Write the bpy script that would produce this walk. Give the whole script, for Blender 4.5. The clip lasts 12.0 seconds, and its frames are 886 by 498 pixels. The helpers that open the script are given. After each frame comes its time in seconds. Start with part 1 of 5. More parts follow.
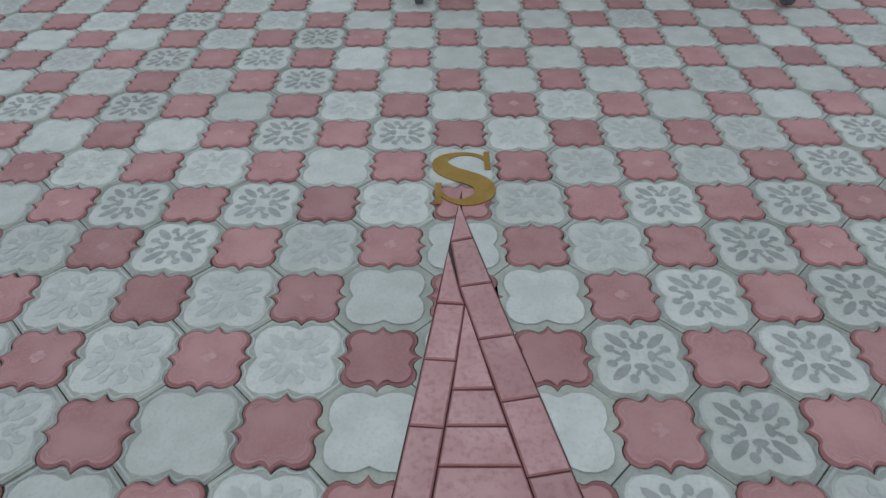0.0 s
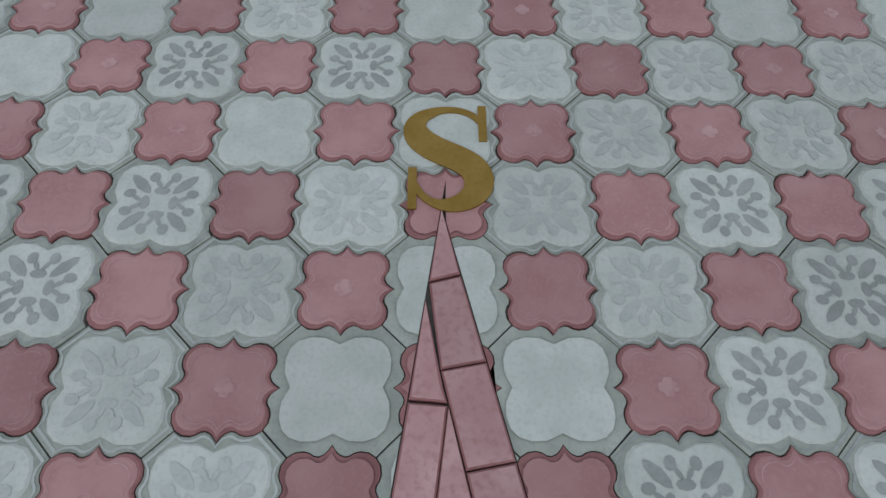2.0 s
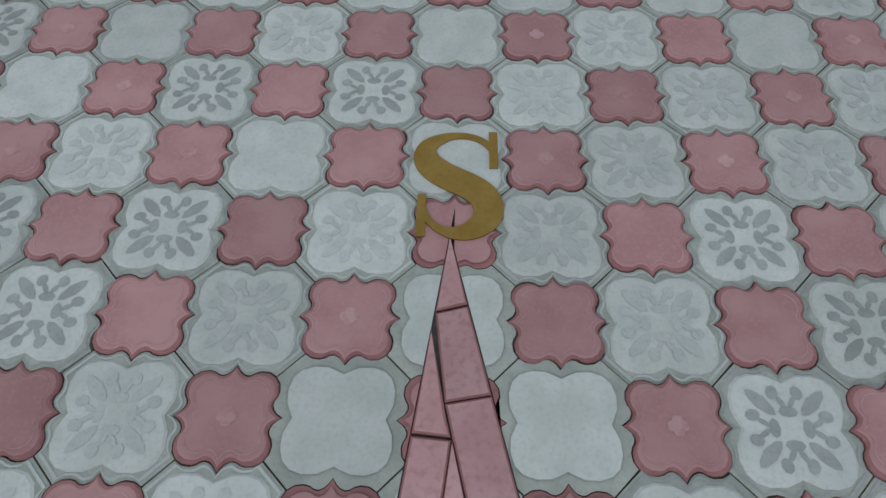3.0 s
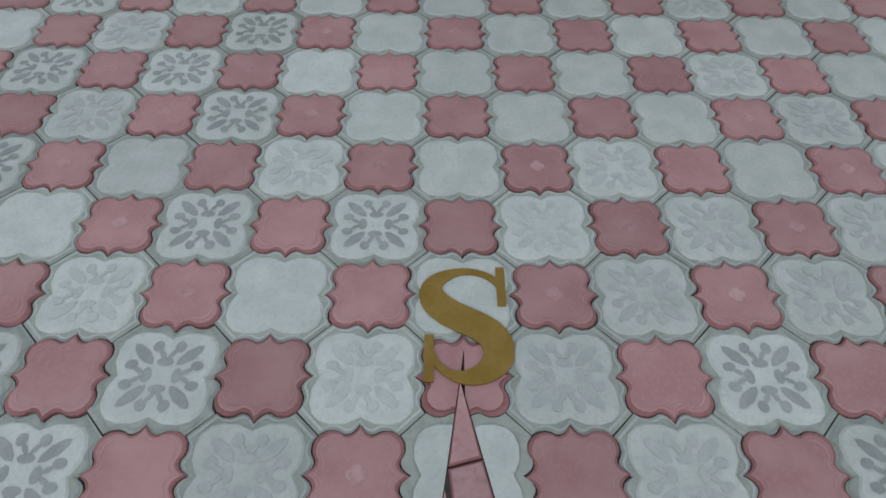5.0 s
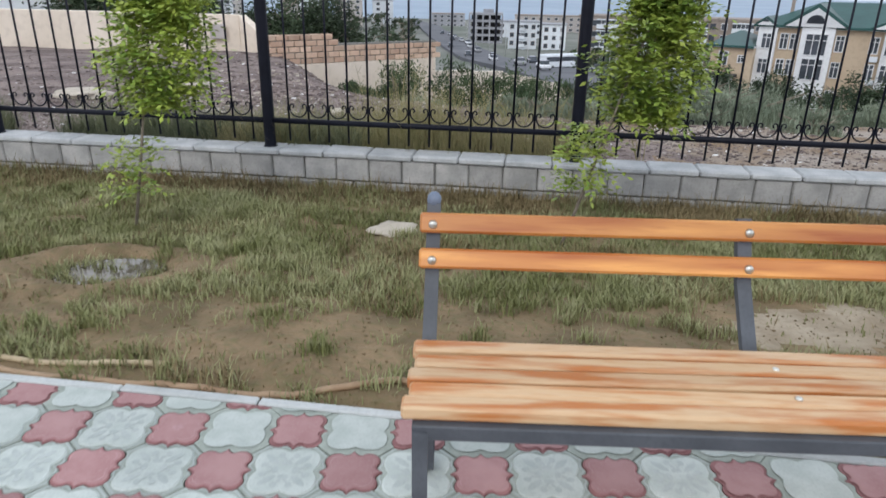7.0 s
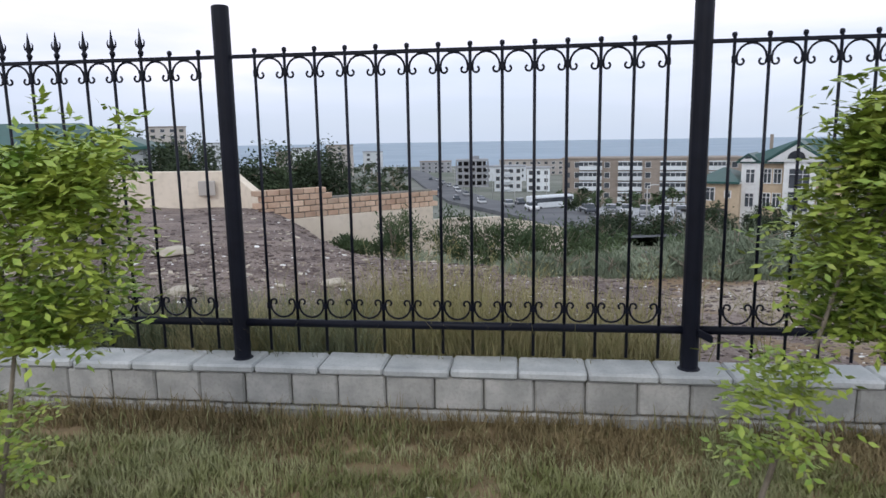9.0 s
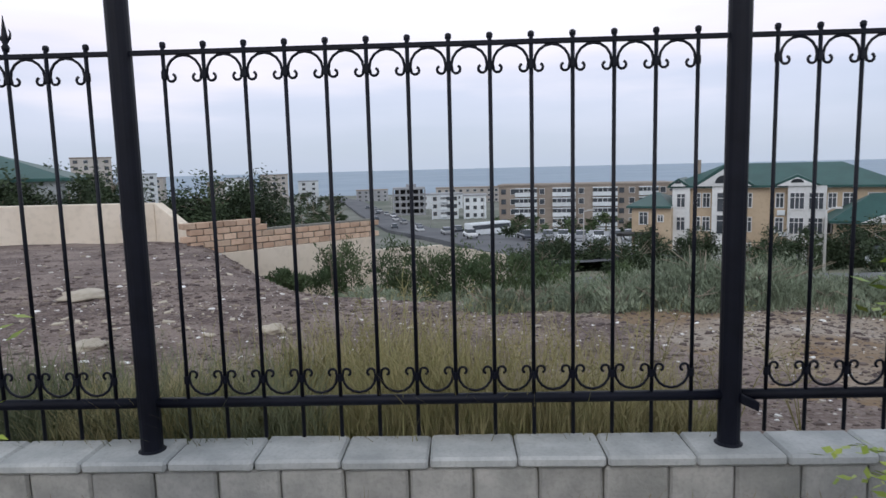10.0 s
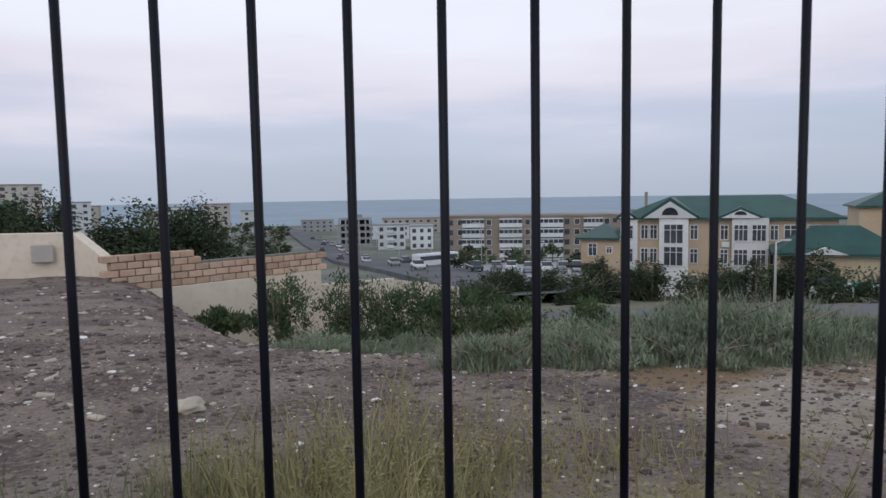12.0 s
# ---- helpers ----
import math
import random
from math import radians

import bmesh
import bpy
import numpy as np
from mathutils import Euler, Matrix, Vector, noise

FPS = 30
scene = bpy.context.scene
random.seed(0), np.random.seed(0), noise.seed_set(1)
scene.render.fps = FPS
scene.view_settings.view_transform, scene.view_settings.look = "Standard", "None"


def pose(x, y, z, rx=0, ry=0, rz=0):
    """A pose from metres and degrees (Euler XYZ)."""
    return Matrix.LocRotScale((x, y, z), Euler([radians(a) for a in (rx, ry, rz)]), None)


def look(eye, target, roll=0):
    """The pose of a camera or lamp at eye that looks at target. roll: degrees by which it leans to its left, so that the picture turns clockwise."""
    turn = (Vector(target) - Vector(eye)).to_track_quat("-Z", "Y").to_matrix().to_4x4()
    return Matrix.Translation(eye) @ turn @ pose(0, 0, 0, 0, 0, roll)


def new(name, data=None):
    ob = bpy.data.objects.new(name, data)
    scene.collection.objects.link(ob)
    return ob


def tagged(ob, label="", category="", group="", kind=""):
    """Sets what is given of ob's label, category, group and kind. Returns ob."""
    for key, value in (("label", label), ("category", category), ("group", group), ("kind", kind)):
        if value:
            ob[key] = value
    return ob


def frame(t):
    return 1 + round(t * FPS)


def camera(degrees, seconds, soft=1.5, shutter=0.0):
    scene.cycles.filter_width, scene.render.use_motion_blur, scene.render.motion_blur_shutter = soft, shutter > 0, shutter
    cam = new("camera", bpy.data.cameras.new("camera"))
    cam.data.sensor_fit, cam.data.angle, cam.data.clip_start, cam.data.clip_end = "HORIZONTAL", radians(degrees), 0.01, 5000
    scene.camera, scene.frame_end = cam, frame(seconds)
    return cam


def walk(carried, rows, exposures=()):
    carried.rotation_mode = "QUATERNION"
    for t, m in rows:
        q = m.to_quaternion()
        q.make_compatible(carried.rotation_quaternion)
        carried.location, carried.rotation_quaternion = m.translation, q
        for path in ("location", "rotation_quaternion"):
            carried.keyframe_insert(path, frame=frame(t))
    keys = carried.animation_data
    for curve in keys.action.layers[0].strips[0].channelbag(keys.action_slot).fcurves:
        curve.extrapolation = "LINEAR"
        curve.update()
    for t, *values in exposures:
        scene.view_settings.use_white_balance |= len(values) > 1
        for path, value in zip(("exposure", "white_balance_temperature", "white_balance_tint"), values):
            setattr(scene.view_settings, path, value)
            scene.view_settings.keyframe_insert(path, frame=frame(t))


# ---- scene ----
cam = camera(66.8, 12.0, shutter=0.2)
PATH = [
    (0, (-0.355, -1.769, 1.147), (-0.298, -0.254, -0.157), -0.63),
    (0.5, (-0.356, -1.428, 1.136), (-0.296, -0.096, -0.355), -0.28),
    (1, (-0.369, -1.155, 1.133), (-0.261, 0.004, -0.493), 0.13),
    (1.5, (-0.322, -1.030, 1.117), (-0.233, 0.016, -0.585), 1.99),
    (2, (-0.308, -0.991, 1.113), (-0.223, 0.020, -0.611), 1.85),
    (2.5, (-0.298, -0.977, 1.107), (-0.220, 0.047, -0.609), 1.70),
    (2.7, (-0.285, -0.966, 1.110), (-0.240, 0.062, -0.604), 0.29),
    (4.3, (-0.283, -0.928, 1.144), (-0.278, 0.256, -0.468), -0.15),
    (4.5, (-0.296, -0.912, 1.135), (-0.277, 0.295, -0.459), 0.24),
    (5, (-0.332, -0.849, 1.133), (-0.241, 0.416, -0.414), 1.25),
    (5.5, (-0.365, -0.732, 1.184), (-0.232, 0.719, -0.186), 1.94),
    (6, (-0.294, -0.521, 1.220), (-0.249, 1.125, 0.085), 0.32),
    (6.5, (-0.301, -0.256, 1.303), (-0.282, 1.559, 0.462), 1.52),
    (7, (-0.348, 0.097, 1.310), (-0.257, 1.958, 0.583), 1.05),
    (7.5, (-0.369, 0.540, 1.297), (-0.235, 2.473, 0.803), 0.05),
    (7.7, (-0.426, 0.728, 1.306), (-0.296, 2.669, 0.844), -0.35),
    (9.3, (-0.609, 2.205, 1.286), (-0.490, 4.180, 0.993), -1.00),
    (9.5, (-0.630, 2.391, 1.274), (-0.444, 4.364, 1.003), -0.80),
    (10, (-0.690, 2.779, 1.261), (-0.386, 4.740, 1.011), -1.45),
    (10.5, (-0.697, 3.230, 1.230), (-0.401, 5.197, 1.027), -1.72),
    (11, (-0.743, 3.654, 1.218), (-0.385, 5.614, 1.036), -1.86),
    (11.5, (-0.712, 4.061, 1.203), (-0.292, 6.009, 1.032), -2.24),
    (12, (-0.674, 4.413, 1.188), (-0.209, 6.351, 1.025), -0.95),
]
walk(cam, [(t, look(eye, target, roll)) for t, eye, target, roll in PATH],
     exposures=((0.0, -0.1), (2.5, -0.2), (5.0, -0.15), (6.0, 0.0), (6.5, 0.35), (7.0, 0.7), (7.5, 1.0), (8.4, 0.72), (9.5, 0.34), (10.5, 0.18), (12.0, -0.06)))

# ---- world and light ----
world = bpy.data.worlds.new("overcast_dusk")
scene.world = world
world.use_nodes = True
wn, wl = world.node_tree.nodes, world.node_tree.links
wn.clear()
w_out = wn.new("ShaderNodeOutputWorld")
w_bg = wn.new("ShaderNodeBackground")
w_tc = wn.new("ShaderNodeTexCoord")
w_map = wn.new("ShaderNodeMapping")
w_map.inputs["Scale"].default_value = (1.2, 1.2, 7.0)
w_noise = wn.new("ShaderNodeTexNoise")
w_noise.inputs["Scale"].default_value, w_noise.inputs["Detail"].default_value = 1.6, 6
w_sep = wn.new("ShaderNodeSeparateXYZ")
w_add = wn.new("ShaderNodeMath")
w_add.operation = "MULTIPLY_ADD"
w_add.inputs[1].default_value = 0.22
w_off = wn.new("ShaderNodeMath")
w_off.operation = "ADD"
w_off.inputs[1].default_value = -0.11
w_ramp = wn.new("ShaderNodeValToRGB")
SKY = [(0.0, (0.47, 0.54, 0.68)), (0.04, (0.50, 0.56, 0.71)), (0.10, (0.60, 0.64, 0.80)), (0.15, (0.86, 0.82, 0.93)),
       (0.22, (0.96, 0.97, 1.08)), (0.40, (1.05, 1.10, 1.22)), (0.62, (0.60, 0.66, 0.74)), (1.0, (0.46, 0.52, 0.60))]
while len(w_ramp.color_ramp.elements) < len(SKY):
    w_ramp.color_ramp.elements.new(0.5)
for e, (p, c) in zip(w_ramp.color_ramp.elements, SKY):
    e.position, e.color = p, (*c, 1)
w_sky = wn.new("ShaderNodeTexSky")
w_sky.sky_type, w_sky.sun_disc = "NISHITA", False
w_sky.sun_elevation, w_sky.sun_rotation = radians(40), radians(200)
w_dim = wn.new("ShaderNodeMix")
w_dim.data_type, w_dim.blend_type = "RGBA", "MULTIPLY"
w_dim.inputs["Factor"].default_value = 1.0
w_dim.inputs["B"].default_value = (0.1, 0.1, 0.1, 1)
w_mix = wn.new("ShaderNodeMix")
w_mix.data_type = "RGBA"
w_mix.inputs["Factor"].default_value = 0.88
wl.new(w_tc.outputs["Generated"], w_map.inputs["Vector"])
wl.new(w_map.outputs["Vector"], w_noise.inputs["Vector"])
wl.new(w_tc.outputs["Generated"], w_sep.inputs["Vector"])
wl.new(w_noise.outputs["Fac"], w_add.inputs[0])
wl.new(w_sep.outputs["Z"], w_add.inputs[2])
wl.new(w_add.outputs[0], w_off.inputs[0])
wl.new(w_off.outputs[0], w_ramp.inputs["Fac"])
wl.new(w_sky.outputs["Color"], w_dim.inputs["A"])
wl.new(w_dim.outputs["Result"], w_mix.inputs["A"])
wl.new(w_ramp.outputs["Color"], w_mix.inputs["B"])
wl.new(w_mix.outputs["Result"], w_bg.inputs["Color"])
w_bg.inputs["Strength"].default_value = 1.0
wl.new(w_bg.outputs["Background"], w_out.inputs["Surface"])
sun = new("sun", bpy.data.lights.new("sun", "SUN"))
sun.data.energy, sun.data.angle, sun.data.color = 0.5, radians(25), (1.0, 0.96, 0.9)
sun.matrix_world = look((-4, -11, 10), (0, 0, 0))


# ---- materials ----
def mat(name, c1, c2, scale=8.0, rough=0.85, bump=0.2, fine=60.0, metal=0.0, c3=None, coords="Object", spread=0.12, stretch=(1, 1, 1), dist=0.01, coat=0.0, spec=0.5, edge=(0.36, 0.64)):
    """A surface in two or three tones: broad stains, fine grain, relief, and a small change from piece to piece."""
    m = bpy.data.materials.new(name)
    m.use_nodes = True
    n, l = m.node_tree.nodes, m.node_tree.links
    b = n["Principled BSDF"]
    tc = n.new("ShaderNodeTexCoord")
    mp = n.new("ShaderNodeMapping")
    mp.inputs["Scale"].default_value = stretch
    info = n.new("ShaderNodeObjectInfo")
    shift = n.new("ShaderNodeVectorMath")
    shift.operation = "MULTIPLY_ADD"
    shift.inputs[1].default_value = (37, 61, 17)
    l.new(tc.outputs[coords], mp.inputs["Vector"])
    l.new(info.outputs["Random"], shift.inputs[0])
    l.new(mp.outputs["Vector"], shift.inputs[2])
    big = n.new("ShaderNodeTexNoise")
    big.inputs["Scale"].default_value, big.inputs["Detail"].default_value = scale, 4
    small = n.new("ShaderNodeTexNoise")
    small.inputs["Scale"].default_value, small.inputs["Detail"].default_value = fine, 5
    l.new(shift.outputs[0], big.inputs["Vector"])
    l.new(shift.outputs[0], small.inputs["Vector"])
    ramp = n.new("ShaderNodeValToRGB")
    ramp.color_ramp.elements[0].position, ramp.color_ramp.elements[1].position = edge
    ramp.color_ramp.elements[0].color, ramp.color_ramp.elements[1].color = (*c1, 1), (*c2, 1)
    l.new(big.outputs["Fac"], ramp.inputs["Fac"])
    col = ramp.outputs["Color"]
    grain = n.new("ShaderNodeMix")
    grain.data_type = "RGBA"
    ramp2 = n.new("ShaderNodeMapRange")
    ramp2.inputs["From Min"].default_value, ramp2.inputs["From Max"].default_value = 0.48, 0.72
    l.new(small.outputs["Fac"], ramp2.inputs["Value"])
    cap = n.new("ShaderNodeMath")
    cap.operation = "MULTIPLY"
    cap.inputs[1].default_value = 0.6 if c3 else 0.35
    l.new(ramp2.outputs["Result"], cap.inputs[0])
    l.new(cap.outputs[0], grain.inputs["Factor"])
    l.new(col, grain.inputs["A"])
    grain.inputs["B"].default_value = (*(c3 or [v * 0.72 for v in c1]), 1)
    hsv = n.new("ShaderNodeHueSaturation")
    val = n.new("ShaderNodeMapRange")
    val.inputs["To Min"].default_value, val.inputs["To Max"].default_value = 1 - spread, 1 + spread
    l.new(info.outputs["Random"], val.inputs["Value"])
    l.new(val.outputs["Result"], hsv.inputs["Value"])
    l.new(grain.outputs["Result"], hsv.inputs["Color"])
    l.new(hsv.outputs["Color"], b.inputs["Base Color"])
    b.inputs["Roughness"].default_value, b.inputs["Metallic"].default_value = rough, metal
    b.inputs["Coat Weight"].default_value, b.inputs["Specular IOR Level"].default_value = coat, spec
    if bump:
        bp = n.new("ShaderNodeBump")
        bp.inputs["Strength"].default_value, bp.inputs["Distance"].default_value = bump, dist
        l.new(small.outputs["Fac"], bp.inputs["Height"])
        l.new(bp.outputs["Normal"], b.inputs["Normal"])
    return m


M_WHITE = mat("worn_pale_concrete", (0.46, 0.51, 0.475), (0.545, 0.59, 0.555), 14, 0.7, 0.15, 120, dist=0.002, spread=0.1)
M_BAND = mat("grey_cement_edge", (0.30, 0.335, 0.295), (0.40, 0.44, 0.39), 16, 0.85, 0.3, 140, dist=0.002, spread=0.08)
M_RED = mat("rose_pigmented_concrete", (0.36, 0.185, 0.185), (0.43, 0.245, 0.24), 10, 0.7, 0.2, 120, dist=0.002, spread=0.13, c3=(0.42, 0.26, 0.25))
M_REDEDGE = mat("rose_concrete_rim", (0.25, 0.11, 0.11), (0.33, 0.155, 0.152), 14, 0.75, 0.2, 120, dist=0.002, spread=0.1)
M_PETAL = mat("dusty_relief_hollow", (0.275, 0.305, 0.29), (0.34, 0.37, 0.357), 20, 0.9, 0.2, 140, dist=0.002)
M_PETALF = mat("faint_relief_hollow", (0.42, 0.465, 0.445), (0.48, 0.52, 0.50), 20, 0.9, 0.2, 140, dist=0.002)
M_BED = mat("joint_mortar", (0.15, 0.15, 0.135), (0.25, 0.245, 0.22), 25, 0.95, 0.5, 90)
M_KERB = mat("kerb_concrete", (0.42, 0.44, 0.43), (0.52, 0.54, 0.53), 6, 0.9, 0.4, 70, dist=0.004)
M_BRICKR = mat("rose_paver", (0.41, 0.235, 0.235), (0.50, 0.315, 0.315), 9, 0.65, 0.25, 70, dist=0.003, c3=(0.30, 0.14, 0.14))
M_BRASS = mat("aged_brass", (0.33, 0.205, 0.045), (0.40, 0.26, 0.07), 18, 0.42, 0.1, 90, metal=0.85, dist=0.001)
M_IRON = mat("black_painted_iron", (0.003, 0.004, 0.010), (0.006, 0.0075, 0.016), 7, 0.5, 0.12, 90, dist=0.002, spread=0.1, spec=0.22)
M_STEEL = mat("grey_painted_steel", (0.060, 0.068, 0.080), (0.09, 0.10, 0.115), 7, 0.5, 0.12, 90, dist=0.002)
M_KNOB = mat("blue_grey_paint", (0.13, 0.17, 0.24), (0.17, 0.21, 0.28), 9, 0.5, 0.1, 90)
M_WOOD = mat("varnished_pine", (0.36, 0.09, 0.014), (0.72, 0.33, 0.085), 4, 0.38, 0.12, 16, stretch=(0.5, 6, 6), c3=(0.40, 0.12, 0.025), dist=0.003, spread=0.1, coat=0.15)
M_WOODS = mat("worn_pine", (0.46, 0.155, 0.035), (0.60, 0.41, 0.235), 3.0, 0.45, 0.3, 16, stretch=(0.9, 9, 9), c3=(0.50, 0.24, 0.09), dist=0.004, spread=0.14, coat=0.1, edge=(0.41, 0.54))
M_BOLT = mat("bright_bolt", (0.55, 0.55, 0.5), (0.7, 0.7, 0.64), 30, 0.3, 0.0, 80, metal=0.9)
M_BLOCK = mat("limestone_block", (0.30, 0.30, 0.285), (0.43, 0.42, 0.40), 6, 0.95, 0.6, 55, dist=0.006, spread=0.13)
M_COPE = mat("coping_stone", (0.36, 0.375, 0.38), (0.50, 0.51, 0.51), 5, 0.9, 0.4, 60, dist=0.004, spread=0.08)
M_LAWN = mat("lawn_soil", (0.15, 0.108, 0.056), (0.265, 0.185, 0.105), 3.4, 1.0, 1.0, 22, c3=(0.13, 0.125, 0.05), dist=0.02)
M_GRAVEL = mat("rubble_ground", (0.105, 0.072, 0.066), (0.215, 0.165, 0.145), 0.9, 1.0, 1.0, 24, c3=(0.36, 0.31, 0.285), edge=(0.42, 0.58), dist=0.03)
M_SAND = mat("sandy_track", (0.215, 0.145, 0.085), (0.33, 0.28, 0.235), 0.7, 1.0, 1.0, 15, c3=(0.19, 0.14, 0.10), edge=(0.42, 0.58), dist=0.03)
M_PALE = mat("pale_sand_patch", (0.27, 0.21, 0.14), (0.40, 0.33, 0.24), 4, 1.0, 0.8, 26, dist=0.02)
M_SCRUB = mat("scrub_ground", (0.12, 0.125, 0.085), (0.20, 0.175, 0.13), 0.4, 1.0, 0.8, 6, c3=(0.11, 0.12, 0.07), dist=0.05)
M_TOWN = mat("town_ground", (0.10, 0.12, 0.09), (0.20, 0.20, 0.18), 0.03, 1.0, 0.0, 0.4)
M_ASPH = mat("asphalt", (0.10, 0.105, 0.12), (0.15, 0.155, 0.17), 0.1, 0.9, 0.1, 6)
M_GRASS = mat("grass_blade", (0.165, 0.178, 0.06), (0.30, 0.305, 0.145), 2.2, 0.8, 0.0, 13, c3=(0.33, 0.31, 0.19), edge=(0.42, 0.58))
M_STRAW = mat("straw_blade", (0.17, 0.125, 0.06), (0.29, 0.225, 0.115), 2.5, 0.9, 0.0, 11, c3=(0.13, 0.13, 0.05))
M_DRY = mat("dry_weed", (0.27, 0.24, 0.10), (0.38, 0.33, 0.18), 1.2, 0.9, 0.0, 9, c3=(0.17, 0.21, 0.07))
M_SAGE = mat("sage_leaf", (0.16, 0.20, 0.135), (0.27, 0.31, 0.225), 0.7, 0.9, 0.0, 6, c3=(0.09, 0.125, 0.075))
M_WEED = mat("dull_weed", (0.085, 0.105, 0.055), (0.165, 0.18, 0.10), 1.6, 0.9, 0.0, 9, c3=(0.21, 0.20, 0.10))
# Tones raised to stand in for light passing through the leaves.
M_LEAF = mat("young_ash_leaf", (0.15, 0.25, 0.035), (0.33, 0.41, 0.065), 5, 0.5, 0.0, 14, c3=(0.46, 0.48, 0.10))
M_DARKLEAF = mat("dark_tree_leaf", (0.022, 0.040, 0.018), (0.045, 0.07, 0.03), 0.5, 0.8, 0.0, 3, c3=(0.06, 0.085, 0.04))
M_BUSH = mat("green_bush_leaf", (0.05, 0.085, 0.035), (0.09, 0.13, 0.055), 0.8, 0.8, 0.0, 6)
M_BARK = mat("young_bark", (0.19, 0.16, 0.12), (0.28, 0.24, 0.19), 12, 0.9, 0.4, 60)
M_CREAM = mat("cream_plaster", (0.64, 0.56, 0.46), (0.72, 0.64, 0.54), 0.5, 0.9, 0.2, 5, dist=0.02)
M_SHELL = mat("shell_stone_block", (0.45, 0.30, 0.215), (0.60, 0.45, 0.34), 0.9, 0.95, 0.4, 9, spread=0.2, dist=0.02)
M_CHIP = mat("grey_brown_chip", (0.13, 0.10, 0.09), (0.42, 0.38, 0.34), 4, 0.95, 0.3, 30)
chip_nodes, chip_links = M_CHIP.node_tree.nodes, M_CHIP.node_tree.links
chip_geo, chip_ramp = chip_nodes.new("ShaderNodeNewGeometry"), chip_nodes.new("ShaderNodeValToRGB")
for e, (p_, c_) in zip([chip_ramp.color_ramp.elements[0], chip_ramp.color_ramp.elements[1], chip_ramp.color_ramp.elements.new(0.6), chip_ramp.color_ramp.elements.new(0.93)],
                       ((0.0, (0.075, 0.055, 0.054)), (1.0, (0.52, 0.50, 0.47)), (0.6, (0.15, 0.115, 0.105)), (0.93, (0.30, 0.25, 0.20)))):
    e.position, e.color = p_, (*c_, 1)
chip_links.new(chip_geo.outputs["Random Per Island"], chip_ramp.inputs["Fac"])
chip_links.new(chip_ramp.outputs["Color"], chip_nodes["Principled BSDF"].inputs["Base Color"])
M_STONE = mat("pale_stone", (0.42, 0.37, 0.30), (0.54, 0.48, 0.40), 3, 0.95, 0.5, 22)
M_HOSE = mat("tan_hose", (0.30, 0.19, 0.11), (0.38, 0.26, 0.16), 5, 0.55, 0.1, 50)
M_STICK = mat("bare_stick", (0.42, 0.33, 0.21), (0.52, 0.42, 0.28), 7, 0.8, 0.3, 40)
M_HOUSE = mat("buff_render", (0.52, 0.40, 0.28), (0.58, 0.46, 0.33), 0.3, 0.9, 0.0, 3)
M_TRIM = mat("white_render", (0.66, 0.67, 0.68), (0.74, 0.75, 0.76), 0.4, 0.8, 0.0, 3)
M_ROOF = mat("green_metal_roof", (0.012, 0.062, 0.056), (0.02, 0.085, 0.076), 0.4, 0.5, 0.0, 3)
M_PANE = mat("dim_glass", (0.05, 0.06, 0.07), (0.09, 0.10, 0.12), 0.5, 0.15, 0.0, 3)
M_PANEL = mat("aged_block_panel", (0.27, 0.225, 0.19), (0.34, 0.29, 0.25), 0.15, 0.9, 0.0, 1.5)
# White and grey lean blue: distance haze is mixed into their colour.
M_FARWHITE = mat("haze_tinted_white", (0.62, 0.66, 0.70), (0.70, 0.74, 0.77), 0.1, 0.9, 0.0, 1)
M_FARGREY = mat("raw_concrete_frame", (0.26, 0.27, 0.29), (0.33, 0.34, 0.36), 0.1, 0.9, 0.0, 1)
M_FARTAN = mat("far_tan_render", (0.40, 0.37, 0.35), (0.48, 0.45, 0.42), 0.1, 0.9, 0.0, 1)
M_TEAL = mat("teal_awning", (0.03, 0.24, 0.21), (0.05, 0.30, 0.26), 0.5, 0.6, 0.0, 3)
M_CAR = mat("car_paint", (0.55, 0.57, 0.60), (0.62, 0.63, 0.65), 0.5, 0.3, 0.0, 3, spread=0.5)
M_POLE = mat("pale_pole", (0.50, 0.50, 0.50), (0.58, 0.58, 0.58), 0.5, 0.6, 0.0, 3)
# Near-black for tyres, porch roof, and shade drawn as solid boxes.
M_DARK = mat("dark_parts_and_shade", (0.02, 0.02, 0.022), (0.03, 0.03, 0.03), 1, 0.8, 0.0, 4)
# The haze over the water is painted into this pale blue.
M_SEA = mat("haze_tinted_sea", (0.19, 0.26, 0.34), (0.225, 0.30, 0.38), 0.004, 0.6, 0.0, 0.03)
M_WATER = mat("muddy_water", (0.10, 0.085, 0.06), (0.13, 0.11, 0.08), 3, 0.06, 0.0, 20)


# ---- builders ----
def mesh_of(bm, *mats, smooth=False, name="mesh"):
    me = bpy.data.meshes.new(name)
    bmesh.ops.recalc_face_normals(bm, faces=bm.faces) if len(bm.faces) < 4000 else None
    bm.to_mesh(me)
    bm.free()
    for m in mats:
        me.materials.append(m)
    if smooth:
        me.shade_smooth()
    return me


def part(name, bm, material, parent, label="", smooth=False):
    """One mesh under a thing; parent keeps its own frame."""
    me = bm if isinstance(bm, bpy.types.Mesh) else mesh_of(bm, material, smooth=smooth, name=name)
    ob = new(name, me)
    ob.parent = parent
    if label:
        tagged(ob, label)
    return ob


def thing(name, label, category, at=(0, 0, 0), yaw=0, group="", kind="", mesh=None):
    ob = new(name, mesh)
    ob.matrix_world = pose(*at, 0, 0, yaw)
    return tagged(ob, label, category, group, kind)


